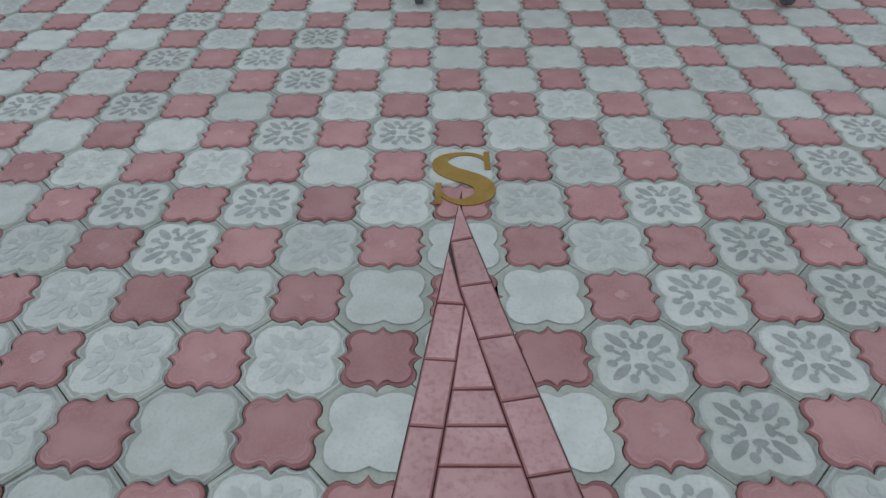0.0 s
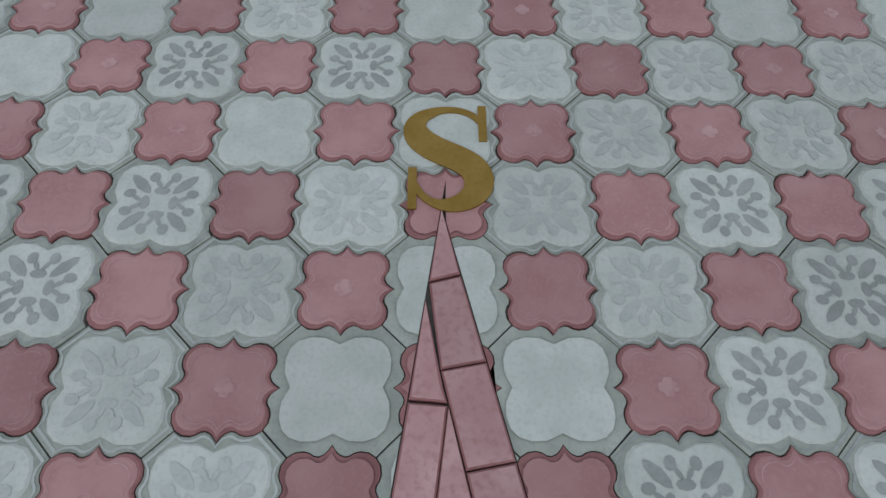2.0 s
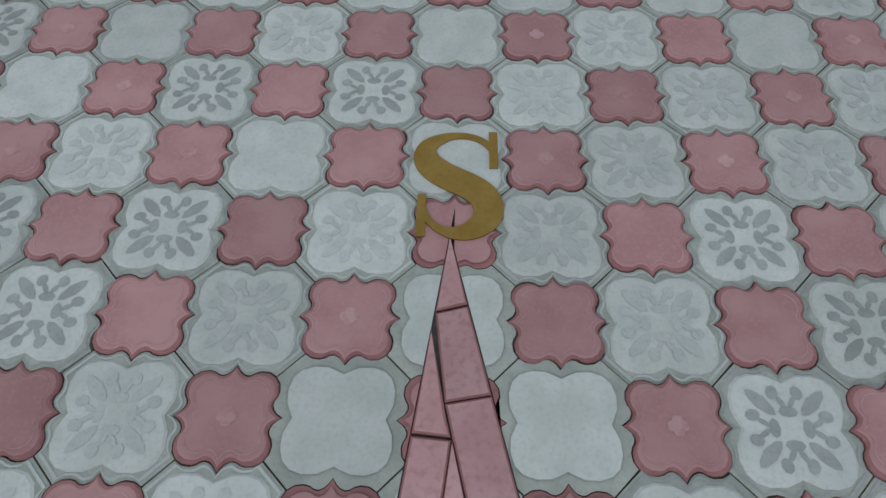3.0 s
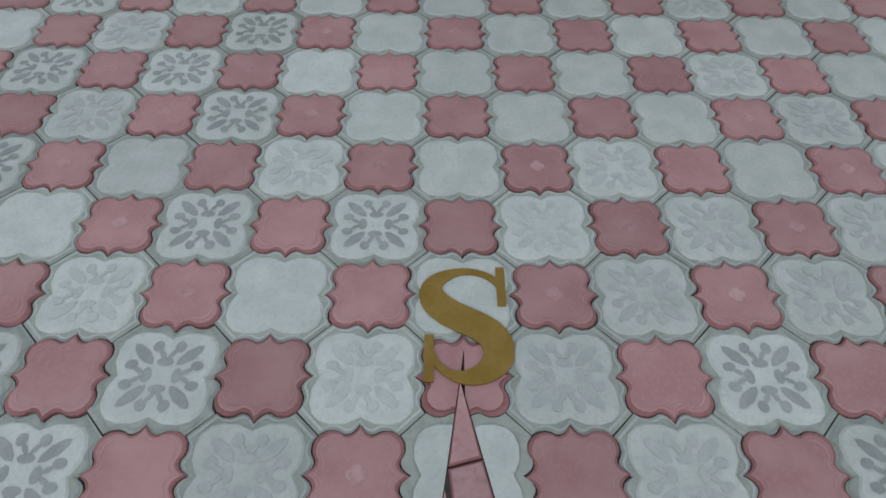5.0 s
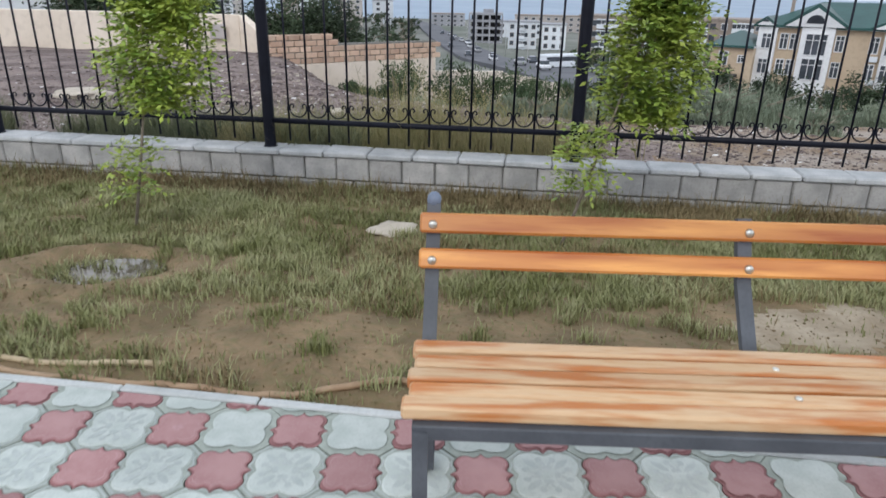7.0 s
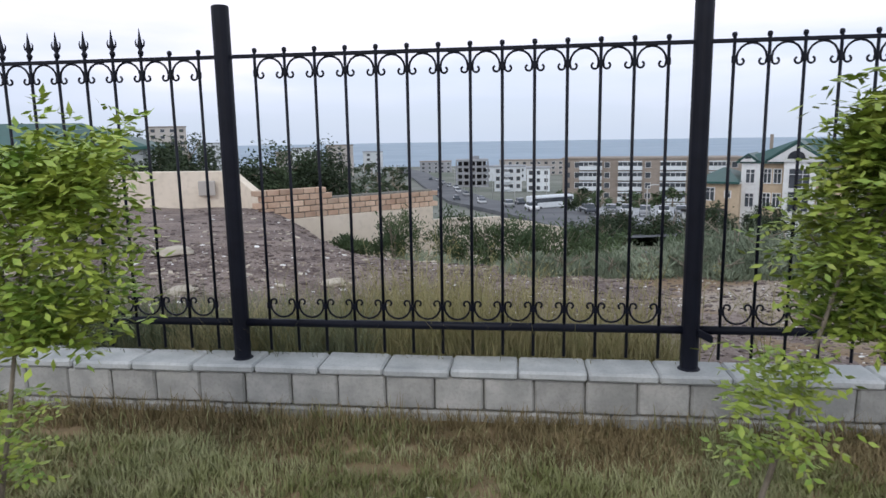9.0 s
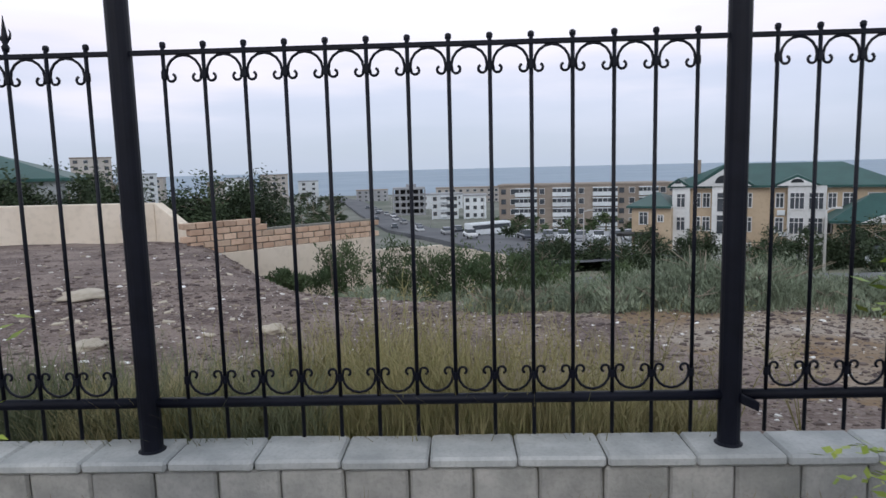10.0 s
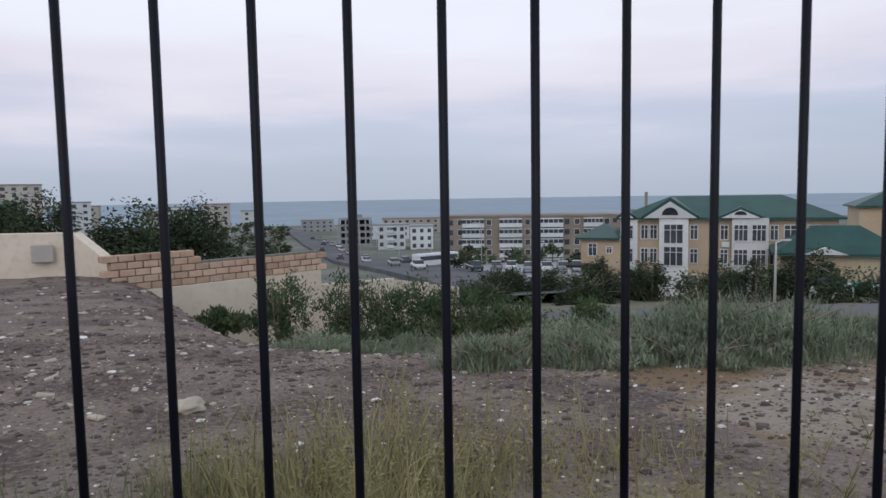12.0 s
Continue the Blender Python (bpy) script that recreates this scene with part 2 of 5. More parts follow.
def box(bm, x0, x1, y0, y1, z0, z1, bevel=0.0, mi=0):
    vs = [bm.verts.new((x, y, z)) for z in (z0, z1) for y in (y0, y1) for x in (x0, x1)]
    fs = [bm.faces.new([vs[i] for i in q]) for q in ((0, 2, 3, 1), (4, 5, 7, 6), (0, 1, 5, 4), (1, 3, 7, 5), (3, 2, 6, 7), (2, 0, 4, 6))]
    for f in fs:
        f.material_index = mi
    if bevel:
        es = {e for f in fs for e in f.edges}
        bmesh.ops.bevel(bm, geom=list(es), offset=bevel, segments=1, affect="EDGES")
    return bm


def boxes(*dims, bevel=0.0):
    bm = bmesh.new()
    for d in dims:
        box(bm, *d, bevel=bevel)
    return bm


def tube(bm, pts, radii, seg=8, cap=True, flat=1.0):
    """A round or oval bar along a line of points."""
    pts = [Vector(p) for p in pts]
    rings = []
    side = None
    for i, p in enumerate(pts):
        d = (pts[min(i + 1, len(pts) - 1)] - pts[max(i - 1, 0)]).normalized()
        if side is None:
            side = d.cross(Vector((0, 0, 1)) if abs(d.z) < 0.9 else Vector((1, 0, 0))).normalized()
        side = (side - d * side.dot(d)).normalized()
        up = d.cross(side)
        r = radii[i] if isinstance(radii, (list, tuple)) else radii
        rings.append([bm.verts.new(p + r * (math.cos(a) * side + flat * math.sin(a) * up)) for a in [2 * math.pi * k / seg for k in range(seg)]])
    for a, b in zip(rings, rings[1:]):
        for k in range(seg):
            bm.faces.new((a[k], a[(k + 1) % seg], b[(k + 1) % seg], b[k]))
    if cap:
        bm.faces.new(rings[0][::-1])
        bm.faces.new(rings[-1])
    return bm


def strip(bm, pts, half, thick, axis=Vector((1, 0, 0))):
    """A flat iron strip bent along points, its width along axis."""
    pts = [Vector(p) for p in pts]
    rings = []
    for i, p in enumerate(pts):
        d = (pts[min(i + 1, len(pts) - 1)] - pts[max(i - 1, 0)]).normalized()
        nrm = d.cross(axis).normalized()
        rings.append([bm.verts.new(p + sx * half * axis + sn * thick * nrm) for sx, sn in ((-1, -1), (1, -1), (1, 1), (-1, 1))])
    for a, b in zip(rings, rings[1:]):
        for k in range(4):
            bm.faces.new((a[k], a[(k + 1) % 4], b[(k + 1) % 4], b[k]))
    bm.faces.new(rings[0][::-1])
    bm.faces.new(rings[-1])
    return bm


def ball(bm, c, r, squash=1.0, rough=0.0, sub=2, seed=0):
    res = bmesh.ops.create_icosphere(bm, subdivisions=sub, radius=1.0)
    for v in res["verts"]:
        k = 1 + rough * noise.noise(v.co * 1.7 + Vector((seed * 3.1, seed, 0)))
        v.co = Vector(c) + Vector((v.co.x * r, v.co.y * r, v.co.z * r * squash)) * k
    return bm


# ---- plan ----
FA = Vector((-1.563, 5.849))                  # fence post
FD = Vector((0.9833, -0.1820))                # along the fence
FN = Vector((0.1820, 0.9833))                 # away from the lawn
FENCE_YAW = math.degrees(math.atan2(FD.y, FD.x))
P = 0.19                                      # paving pitch


def fence_xy(a, f):
    q = FA + FD * a + FN * f
    return q.x, q.y


PAVE = (-0.232, -0.0445, 0.0)                 # corner of the paving grid, turned against the fence
PAVE_YAW = -2.876
FENCE_Z = -0.055


def kerb_y(x):
    """Lawn edge in the paving's own grid."""
    return 1.935 - 0.1306 * x


def lawn_edge(x):
    return 1.8635 - 0.182 * x


def lift(x, y):
    """Height of the far slope's datum over the paving."""
    f = FN.x * (x - FA.x) + FN.y * (y - FA.y)
    return FENCE_Z + 0.0032 * min(f, 450.0)


def lerp_table(v, table):
    for (a, za), (b, zb) in zip(table, table[1:]):
        if v <= b:
            return za + (zb - za) * max(0.0, (v - a) / (b - a))
    return table[-1][1]


NEAR_R = [(0, -0.12), (3, -0.32), (6.5, -0.68), (9, -1.5), (12, -2.35), (18, -3.3), (25, -4.1), (40, -6.4), (65, -9.8), (110, -12.5), (190, -18.5), (300, -22), (450, -24.5), (650, -31.5), (850, -36.5), (1500, -40), (5000, -45)]
NEAR_L = [(0, -0.12), (3, -0.28), (7, -0.45), (19, -1.0), (21, -2.6), (25, -3.9)] + NEAR_R[7:]


def smooth(a, b, v):
    t = min(1.0, max(0.0, (v - a) / (b - a)))
    return t * t * (3 - 2 * t)


def hollow(x, y):
    """The watering basin round the young tree: a rim and a sunk middle."""
    r = math.hypot((x + 2.04) / 0.46, (y - 3.56) / 0.37)
    return 0.035 * math.exp(-((r - 1.05) / 0.2) ** 2) - 0.07 * (1 - smooth(0.55, 1.0, r))


def ground_z(x, y):
    q = Vector((x, y)) - FA
    a, f = q.dot(FD), q.dot(FN)
    if f < 0.0:
        k = y - lawn_edge(x) - 0.05
        if k < 0:
            return -0.08
        return -0.012 - 0.28 * smooth(-0.6, 3.2, k) + 0.026 * noise.noise((x * 1.3, y * 1.3, 0)) + 0.026 * noise.noise((x * 3.4, y * 3.4, 4)) + 0.017 * noise.noise((x * 7, y * 7, 2)) + hollow(x, y)
    w = smooth(-2.6, 1.6, a + 0.42 * (f - 7))
    z = lerp_table(f, NEAR_L) * (1 - w) + lerp_table(f, NEAR_R) * w
    amp = 0.05 * smooth(0, 3, f) + 0.25 * smooth(10, 40, f)
    return z + lift(x, y) + amp * noise.noise((x * 0.7, y * 0.7, 5)) + (0.02 * noise.noise((x * 3, y * 3, 7)) if f < 25 else 0)


def steps(lo, hi, near0, near1, fine, grow):
    """Grid lines, fine between near0 and near1 and widening outwards."""
    out = list(np.arange(near0, near1, fine))
    s, v = fine, near1
    while v < hi:
        out.append(v)
        s *= grow
        v += s
    out.append(hi)
    s, v = fine, near0
    low = []
    while True:
        s *= grow
        v -= s
        if v <= lo:
            break
        low.append(v)
    return [lo] + low[::-1] + out


# ---- ground, one sheet out to the sea ----
us = steps(-1500, 1800, -4.5, 6.0, 0.075, 1.09)
fs_ = steps(-40, 4000, -4.2, 8.0, 0.075, 1.07)
verts, faces, mats_i = [], [], []
for f in fs_:
    for a in us:
        x, y = fence_xy(a, f)
        verts.append((x, y, ground_z(x, y)))
W = len(us)
for j in range(len(fs_) - 1):
    fc = (fs_[j] + fs_[j + 1]) / 2
    for i in range(W - 1):
        ac = (us[i] + us[i + 1]) / 2
        faces.append((j * W + i, j * W + i + 1, (j + 1) * W + i + 1, (j + 1) * W + i))
        wob = 1.2 * noise.noise((ac * 0.6, fc * 0.6, 9)) + 0.5 * noise.noise((ac * 2.1, fc * 2.1, 4))
        if fc < 0:
            gx, gy = fence_xy(ac, fc)
            mi = 5 if math.hypot((gx - 1.55) / 0.5, (gy - 2.85) / 0.3) < 0.8 + 0.9 * noise.noise((gx * 3.5, gy * 3.5, 1)) else 0
        elif fc > 60:
            mi = 4
        elif fc > 22 + wob:
            mi = 3
        elif ac + 0.3 * (fc - 5) + wob > 2.6:
            mi = 2
        elif fc > 9.5 + wob and ac > -0.4 * (fc - 9):
            mi = 3
        else:
            mi = 1
        mats_i.append(mi)
me = bpy.data.meshes.new("ground")
me.from_pydata(verts, [], faces)
me.polygons.foreach_set("material_index", mats_i)
for m in (M_LAWN, M_GRAVEL, M_SAND, M_SCRUB, M_TOWN, M_PALE):
    me.materials.append(m)
me.shade_smooth()
tagged(new("ground", me), "trampled lawn, rubble and scrub sloping down to the sea", "ground", kind="structure")

bm = bmesh.new()
vs = [bm.verts.new((4950 * math.sin(radians(t)), 4950 * math.cos(radians(t)), -34.6)) for t in range(-75, 76, 5)]
bm.faces.new(vs + [bm.verts.new((*fence_xy(a, 780), -34.6)) for a in (1400, -1400)])
tagged(new("water", mesh_of(bm, M_SEA)), "hazy grey-blue sea at the horizon", "sea", kind="structure")

# ---- garden wall under the fence ----
wall = thing("garden_wall", "low wall of pale limestone blocks with coping stones", "wall", (FA.x, FA.y, FENCE_Z), FENCE_YAW, kind="structure")
part("wall_core", boxes((-8.6, 11.5, -0.085, 0.10, -0.6, 0.02)), M_BED, wall)
rng = random.Random(4)


def stone_mesh(w, d, h, bev, rough, seed):
    bm = boxes((-w / 2, w / 2, -d / 2, d / 2, -h / 2, h / 2), bevel=bev)
    for v in bm.verts:
        v.co += Vector(noise.noise_vector(v.co * 9 + Vector((seed, 0, 0)))) * rough
    return bm


block_meshes = [mesh_of(stone_mesh(0.272, 0.06, 0.19, 0.012, 0.006, s), M_BLOCK, name="block") for s in range(5)]
cope_meshes = [mesh_of(stone_mesh(0.373, 0.27, 0.05, 0.012, 0.004, s), M_COPE, name="coping_stone") for s in range(4)]
a = -8.6
while a < 11.2:
    ob = part("coping_stone", rng.choice(cope_meshes), None, wall)
    ob.matrix_basis = pose(a + 0.19, rng.uniform(-0.004, 0.004), 0.045 + rng.uniform(-0.003, 0.003), 0, 0, rng.uniform(-0.6, 0.6))
    a += 0.379
for row, zc in enumerate((-0.077, -0.275)):
    a = -8.6 + (0.14 if row else 0)
    while a < 11.2:
        ob = part("block", rng.choice(block_meshes), None, wall)
        ob.matrix_basis = pose(a + 0.14, -0.085 + rng.uniform(-0.006, 0.006), zc, 0, 0, rng.uniform(-0.6, 0.6))
        a += 0.279

# ---- fence ----
SPAN, GAP0, STEP = 2.568, 0.1825, 0.1705
Z_TOP, Z_LOW = 1.808, 0.29


def arc_scroll(z_rail, sign):
    """A C-scroll between two bars: an arch on the rail with its ends curled inwards."""
    R = STEP / 2 - 0.012
    zc = z_rail - sign * (R + 0.012)
    pts = []
    for k in range(9):
        t = math.pi * k / 8
        pts.append((R * math.cos(math.pi - t), 0, zc + sign * R * math.sin(t)))
    curl = []
    for k in range(1, 8):
        t = k * 0.62
        r = 0.021 * (1 - 0.055 * k)
        curl.append((R - 0.021 + r * math.cos(t), 0, zc - sign * r * math.sin(t) - sign * 0.016))
    left = [(-p[0], 0, p[2]) for p in curl][::-1]
    return tube(bmesh.new(), left + pts + curl, 0.0062, 5)


m_bar = mesh_of(tube(bmesh.new(), [(0, 0, 0.125), (0, 0, 1.838)], 0.0088, 8), M_IRON, smooth=True, name="bar")
bm = tube(bmesh.new(), [(0, 0, 1.824), (0, 0, 1.832), (0, 0, 1.846), (0, 0, 1.852)], [0.008, 0.0135, 0.0135, 0.007], 8)
m_knob = mesh_of(bm, M_IRON, smooth=True, name="knob")
bm = tube(bmesh.new(), [(0, 0, 1.83), (0, 0, 1.85), (0, 0, 1.862), (0, 0, 1.88), (0, 0, 1.90), (0, 0, 1.98)], [0.012, 0.017, 0.009, 0.018, 0.012, 0.001], 8)
for s in (-1, 1):
    tube(bm, [(0, 0, 1.87), (s * 0.022, 0, 1.885), (s * 0.027, 0, 1.908), (s * 0.02, 0, 1.922)], [0.005, 0.006, 0.004, 0.002], 5)
m_spear = mesh_of(bm, M_IRON, smooth=True, name="spearhead")
m_up = mesh_of(arc_scroll(Z_TOP, 1), M_IRON, smooth=True, name="scroll")
m_dn = mesh_of(arc_scroll(Z_LOW + 0.025, -1), M_IRON, smooth=True, name="scroll")
m_ring = mesh_of(tube(bmesh.new(), [(0, 0, -0.017), (0, 0, 0.017)], 0.0125, 8), M_IRON, name="collar")
m_rail_t = mesh_of(boxes((0.03, SPAN - 0.03, -0.012, 0.012, Z_TOP - 0.009, Z_TOP + 0.011), bevel=0.002), M_IRON, name="top_rail")
m_rail_b = mesh_of(tube(bmesh.new(), [(0.03, 0, Z_LOW), (SPAN - 0.03, 0, Z_LOW)], 0.024, 12), M_IRON, smooth=True, name="bottom_rail")


def fence_panel(a0, spears, gap=GAP0):
    ob = thing("iron_fence", "black wrought-iron fence panel with scrolls and spearheads" if spears else "black wrought-iron fence panel with curled scrolls between bars",
               "fence", (*fence_xy(a0, 0), FENCE_Z), FENCE_YAW, group="fence panels along the wall")
    part("top_rail", m_rail_t, None, ob)
    part("bottom_rail", m_rail_b, None, ob)
    for k in range(14):
        x = gap + STEP * k
        b = part("bar", m_bar, None, ob)
        b.matrix_basis = pose(x, -0.004, 0)
        tip = part("spearhead" if k in spears else "knob", m_spear if k in spears else m_knob, None, ob)
        tip.matrix_basis = pose(x, 0, 0)
        for z in (Z_TOP - 0.092, Z_LOW + 0.105):
            part("collar", m_ring, None, ob).matrix_basis = pose(x, -0.004, z)
        if k < 13:
            for m in (m_up, m_dn):
                part("scroll", m, None, ob).matrix_basis = pose(x + STEP / 2, -0.004, 0)
    return ob


for k in (-3, -2, -1, 0, 1, 2, 3):
    fence_panel(k * SPAN, range(14) if k <= -2 else range(12) if k == -1 else (), 0.208 if k < 0 else GAP0 if k == 0 else 0.152)
bm = tube(bmesh.new(), [(0, 0, 0.055), (0, 0, 2.075), (0, 0, 2.082)], [0.048, 0.048, 0.043], 18)
m_post = mesh_of(bm, M_IRON, smooth=False, name="pipe")
bm = tube(bmesh.new(), [(0, 0, 0.058), (0, 0, 0.072), (0, 0, 0.08)], [0.062, 0.06, 0.05], 18)
m_weld = mesh_of(bm, M_IRON, name="base_collar")
for k in range(-3, 5):
    ob = thing("fence_post", "thick round black steel fence post set in the coping", "post", (*fence_xy(k * SPAN, 0), FENCE_Z), FENCE_YAW, group="fence posts")
    part("pipe", m_post, None, ob)
    part("base_collar", m_weld, None, ob)
bm = boxes((0.03, 0.11, -0.02, 0.02, -0.03, 0.012), bevel=0.004)
for v in bm.verts:
    if v.co.x > 0.08:
        v.co.z -= 0.035
clip = thing("fence_clamp", "black iron clamp lug beside the fence post", "clamp", (*fence_xy(SPAN, -0.03), 0.237), FENCE_YAW, mesh=mesh_of(bm, M_IRON))

# ---- bench ----
def on_paving(x, y, yaw=0.0):
    """World place and turn of a point of the paving grid."""
    c, w = math.cos(radians(PAVE_YAW)), math.sin(radians(PAVE_YAW))
    return (PAVE[0] + c * x - w * y, PAVE[1] + w * x + c * y, 0.0), PAVE_YAW + yaw


at, turn = on_paving(-0.174, 1.301, -1.59)
bench = thing("bench", "slatted orange pine bench on grey steel scroll legs", "bench", at, turn)
ENDS, MID = (0.004, 1.64), 0.862
SEAT = [0.104 + k * 0.0625 for k in range(5)]
for k, y in enumerate(SEAT):
    x0, x1, z1 = -0.040 + (0.0, 0.012, 0.004, 0.016, 0.008)[k], 1.69 - 0.006 * (k % 3), 0.452 - 0.003 * (k % 2)
    bm = boxes((x0, x1, y - 0.0265, y + 0.0265, 0.415, z1), bevel=0.007)
    bmesh.ops.bisect_plane(bm, geom=bm.verts[:] + bm.edges[:] + bm.faces[:], plane_co=(0.8, 0, 0), plane_no=(1, 0, 0))
    for v in bm.verts:
        v.co.z -= 0.003 * math.sin(v.co.x * 2.1 + k)
        v.co.y += 0.002 * math.sin(v.co.x * 1.7 + 2 * k)
    part("seat_slat", bm, M_WOODS, bench, "worn pine seat slat" if k == 0 else "")
for k in (1, 3):
    for x in (MID, ENDS[1]):
        bolt = tube(bmesh.new(), [(x, SEAT[k], 0.445), (x, SEAT[k], 0.4525), (x, SEAT[k], 0.455)], [0.009, 0.0085, 0.004], 10)
        part("bolt", bolt, M_BOLT, bench, smooth=True)


def back_y(z):
    return 0.499 + (z - 0.42) * 0.43


for zc in (0.702, 0.612):
    bm = boxes((-0.032, 1.68, -0.014, 0.014, -0.0275, 0.0275), bevel=0.006)
    bmesh.ops.rotate(bm, cent=(0, 0, 0), matrix=Matrix.Rotation(-0.43, 3, "X"), verts=bm.verts)
    bmesh.ops.translate(bm, vec=(0, back_y(zc) - 0.03, zc), verts=bm.verts)
    part("back_slat", bm, M_WOOD, bench, "bright varnished back slat")
    for x in (ENDS[0], MID, ENDS[1]):
        y = back_y(zc) - 0.046
        bolt = tube(bmesh.new(), [(x, y + 0.004, zc), (x, y - 0.004, zc), (x, y - 0.007, zc)], [0.013, 0.012, 0.006], 10)
        part("bolt", bolt, M_BOLT, bench, smooth=True)
for x in (ENDS[0], MID, ENDS[1]):
    top = 0.742 if x != MID else 0.725
    bm = strip(bmesh.new(), [(x, 0.425, 0.13), (x, 0.44, 0.40), (x, back_y(0.56), 0.56), (x, back_y(top), top)], 0.019, 0.012)
    part("back_support", bm, M_STEEL, bench)
    if x != MID:
        part("finial", ball(bmesh.new(), (x, back_y(0.752), 0.754), 0.021, 1.15), M_KNOB, bench, "rounded blue-grey finial", smooth=True)
R_FOOT = 0.056
for x in ENDS:
    for y, s in ((0.065, -1), (0.382, 1)):
        pts = [(x, y, 0.40), (x, y, 0.2), (x, y, R_FOOT + 0.03)]
        for k in range(15):
            t, r = k * 0.5, R_FOOT * (1 - 0.032 * k)
            pts.append((x, y + s * (R_FOOT - r * math.cos(t)), R_FOOT + 0.007 - r * math.sin(t)))
        part("leg", strip(bmesh.new(), pts, 0.0175, 0.007), M_STEEL, bench)
    part("side_rail", boxes((x - 0.015, x + 0.015, 0.09, 0.40, 0.385, 0.415), bevel=0.003), M_STEEL, bench)
part("front_rail", boxes((ENDS[0] - 0.018, ENDS[1] + 0.018, 0.06, 0.09, 0.378, 0.415), bevel=0.003), M_STEEL, bench)
part("rear_rail", boxes((ENDS[0] - 0.018, ENDS[1] + 0.018, 0.365, 0.395, 0.378, 0.415), bevel=0.003), M_STEEL, bench)
part("stretcher", boxes((ENDS[0], ENDS[1], 0.405, 0.427, 0.115, 0.14), bevel=0.003), M_STEEL, bench)

# ---- walls beyond the fence ----
def slab(name, mat_, p0, p1, z0a, z1a, z0b, z1b, thick, label, category, kind=""):
    """An upright wall from p0 to p1 with its own bottom and top heights at both ends."""
    d = Vector((p1[0] - p0[0], p1[1] - p0[1]))
    L = d.length
    bm = boxes((0, L, 0, thick, 0, 1))
    for v in bm.verts:
        t = v.co.x / L
        lo, hi = z0a + (z0b - z0a) * t, z1a + (z1b - z1a) * t
        v.co.z = hi if v.co.z > 0.5 else lo
    bmesh.ops.bevel(bm, geom=list(bm.edges), offset=0.02, segments=1, affect="EDGES")
    return thing(name, label, category, (p0[0], p0[1], lift(*p0)), math.degrees(math.atan2(d.y, d.x)), kind=kind, mesh=mesh_of(bm, mat_))


slab("terrace_wall", M_CREAM, (-19, 24.6), (-6.5, 25.55), -3, 0.42, -3, 0.27, 0.35, "cream plastered terrace wall beyond the waste ground", "wall")
slab("wing_wall", M_CREAM, (-6.5, 25.5), (-4.55, 23.6), -3, 0.27, -3, -1.0, 0.3, "cream plastered wing wall with a sloping top", "wall")
slab("plinth_wall", M_CREAM, (-4.9, 22.75), (0.53, 26.25), -4, -1.17, -4, -1.17, 0.45, "cream plastered plinth wall under the stone courses", "wall")
line = [((0.55, 26.4), -1.62), ((2.3, 29.7), -2.0), ((4.0, 33.0), -2.42), ((6.2, 36.0), -3.1), ((8.5, 39.0), -3.85)]
for (p, z0), (q, z1) in zip(line, line[1:]):
    slab("boundary_wall", M_CREAM, p, q, z0 - 3, z0 - 0.08, z1 - 3, z1, 0.3, "cream rendered boundary wall stepping downhill", "wall")
slab("wall_hatch", M_FARTAN, (-7.5, 25.28), (-6.95, 25.32), -0.55, -0.05, -0.55, -0.05, 0.12, "small grey hatch set in the cream terrace wall", "hatch")
shell = thing("stone_block_wall", "wall of pinkish shell-stone blocks with pale joints", "wall", (-4.9, 22.75, -1.17 + lift(-4.9, 22.75)), math.degrees(math.atan2(3.5, 5.43)))
part("mortar", boxes((0.02, 6.44, 0.03, 0.26, 0, 0.62), (0.02, 2.2, 0.035, 0.255, 0.6, 0.83)), M_BED, shell)
rb = random.Random(9)
shell_meshes = [mesh_of(stone_mesh(0.374, 0.3, 0.166, 0.012, 0.012, s), M_SHELL, name="block") for s in range(4)]
for row in range(5):
    x = 0.0 if row % 2 else -0.2
    while x < (6.3 if row < 3 else 2.1):
        if row < 4 or x < 2.0:
            o = part("block", rb.choice(shell_meshes), None, shell)
            o.matrix_basis = pose(x + 0.2, 0.14 + rb.uniform(-0.015, 0.015), 0.094 + 0.19 * row, 0, 0, rb.uniform(-1, 1))
        x += 0.405


# ---- foliage ----
def leaves(n, centre, size, seed, leaf, droop=0.0, long=1.0):
    """A crown of many small leaves gathered into uneven clumps, as plain faces."""
    r = random.Random(seed)
    clumps = []
    for _ in range(max(6, n // 90)):
        v = Vector((r.gauss(0, 1), r.gauss(0, 1), r.gauss(0, 1)))
        v = v.normalized() * (r.random() ** 0.45)
        clumps.append((Vector((v.x * size[0], v.y * size[1], v.z * size[2])), r.uniform(0.16, 0.34)))
    vs, fs = [], []
    for _ in range(n):
        c, k = r.choice(clumps)
        o = Vector((r.gauss(0, 0.5) * size[0], r.gauss(0, 0.5) * size[1], r.gauss(0, 0.5) * size[2])) * k * 1.15
        q = Vector(centre) + c + o
        d = Vector((r.uniform(-1, 1), r.uniform(-1, 1), r.uniform(-0.8, 0.5) - droop)).normalized()
        s = d.cross(Vector((r.uniform(-1, 1), r.uniform(-1, 1), r.uniform(-1, 1)))).normalized()
        L = leaf * r.uniform(0.6, 1.3)
        b = len(vs)
        vs += [q, q + d * L * 0.5 + s * L * 0.2 / long, q + d * L, q + d * L * 0.5 - s * L * 0.2 / long]
        fs.append((b, b + 1, b + 2, b + 3))
    me = bpy.data.meshes.new("leaves")
    me.from_pydata([tuple(v) for v in vs], [], fs)
    return me


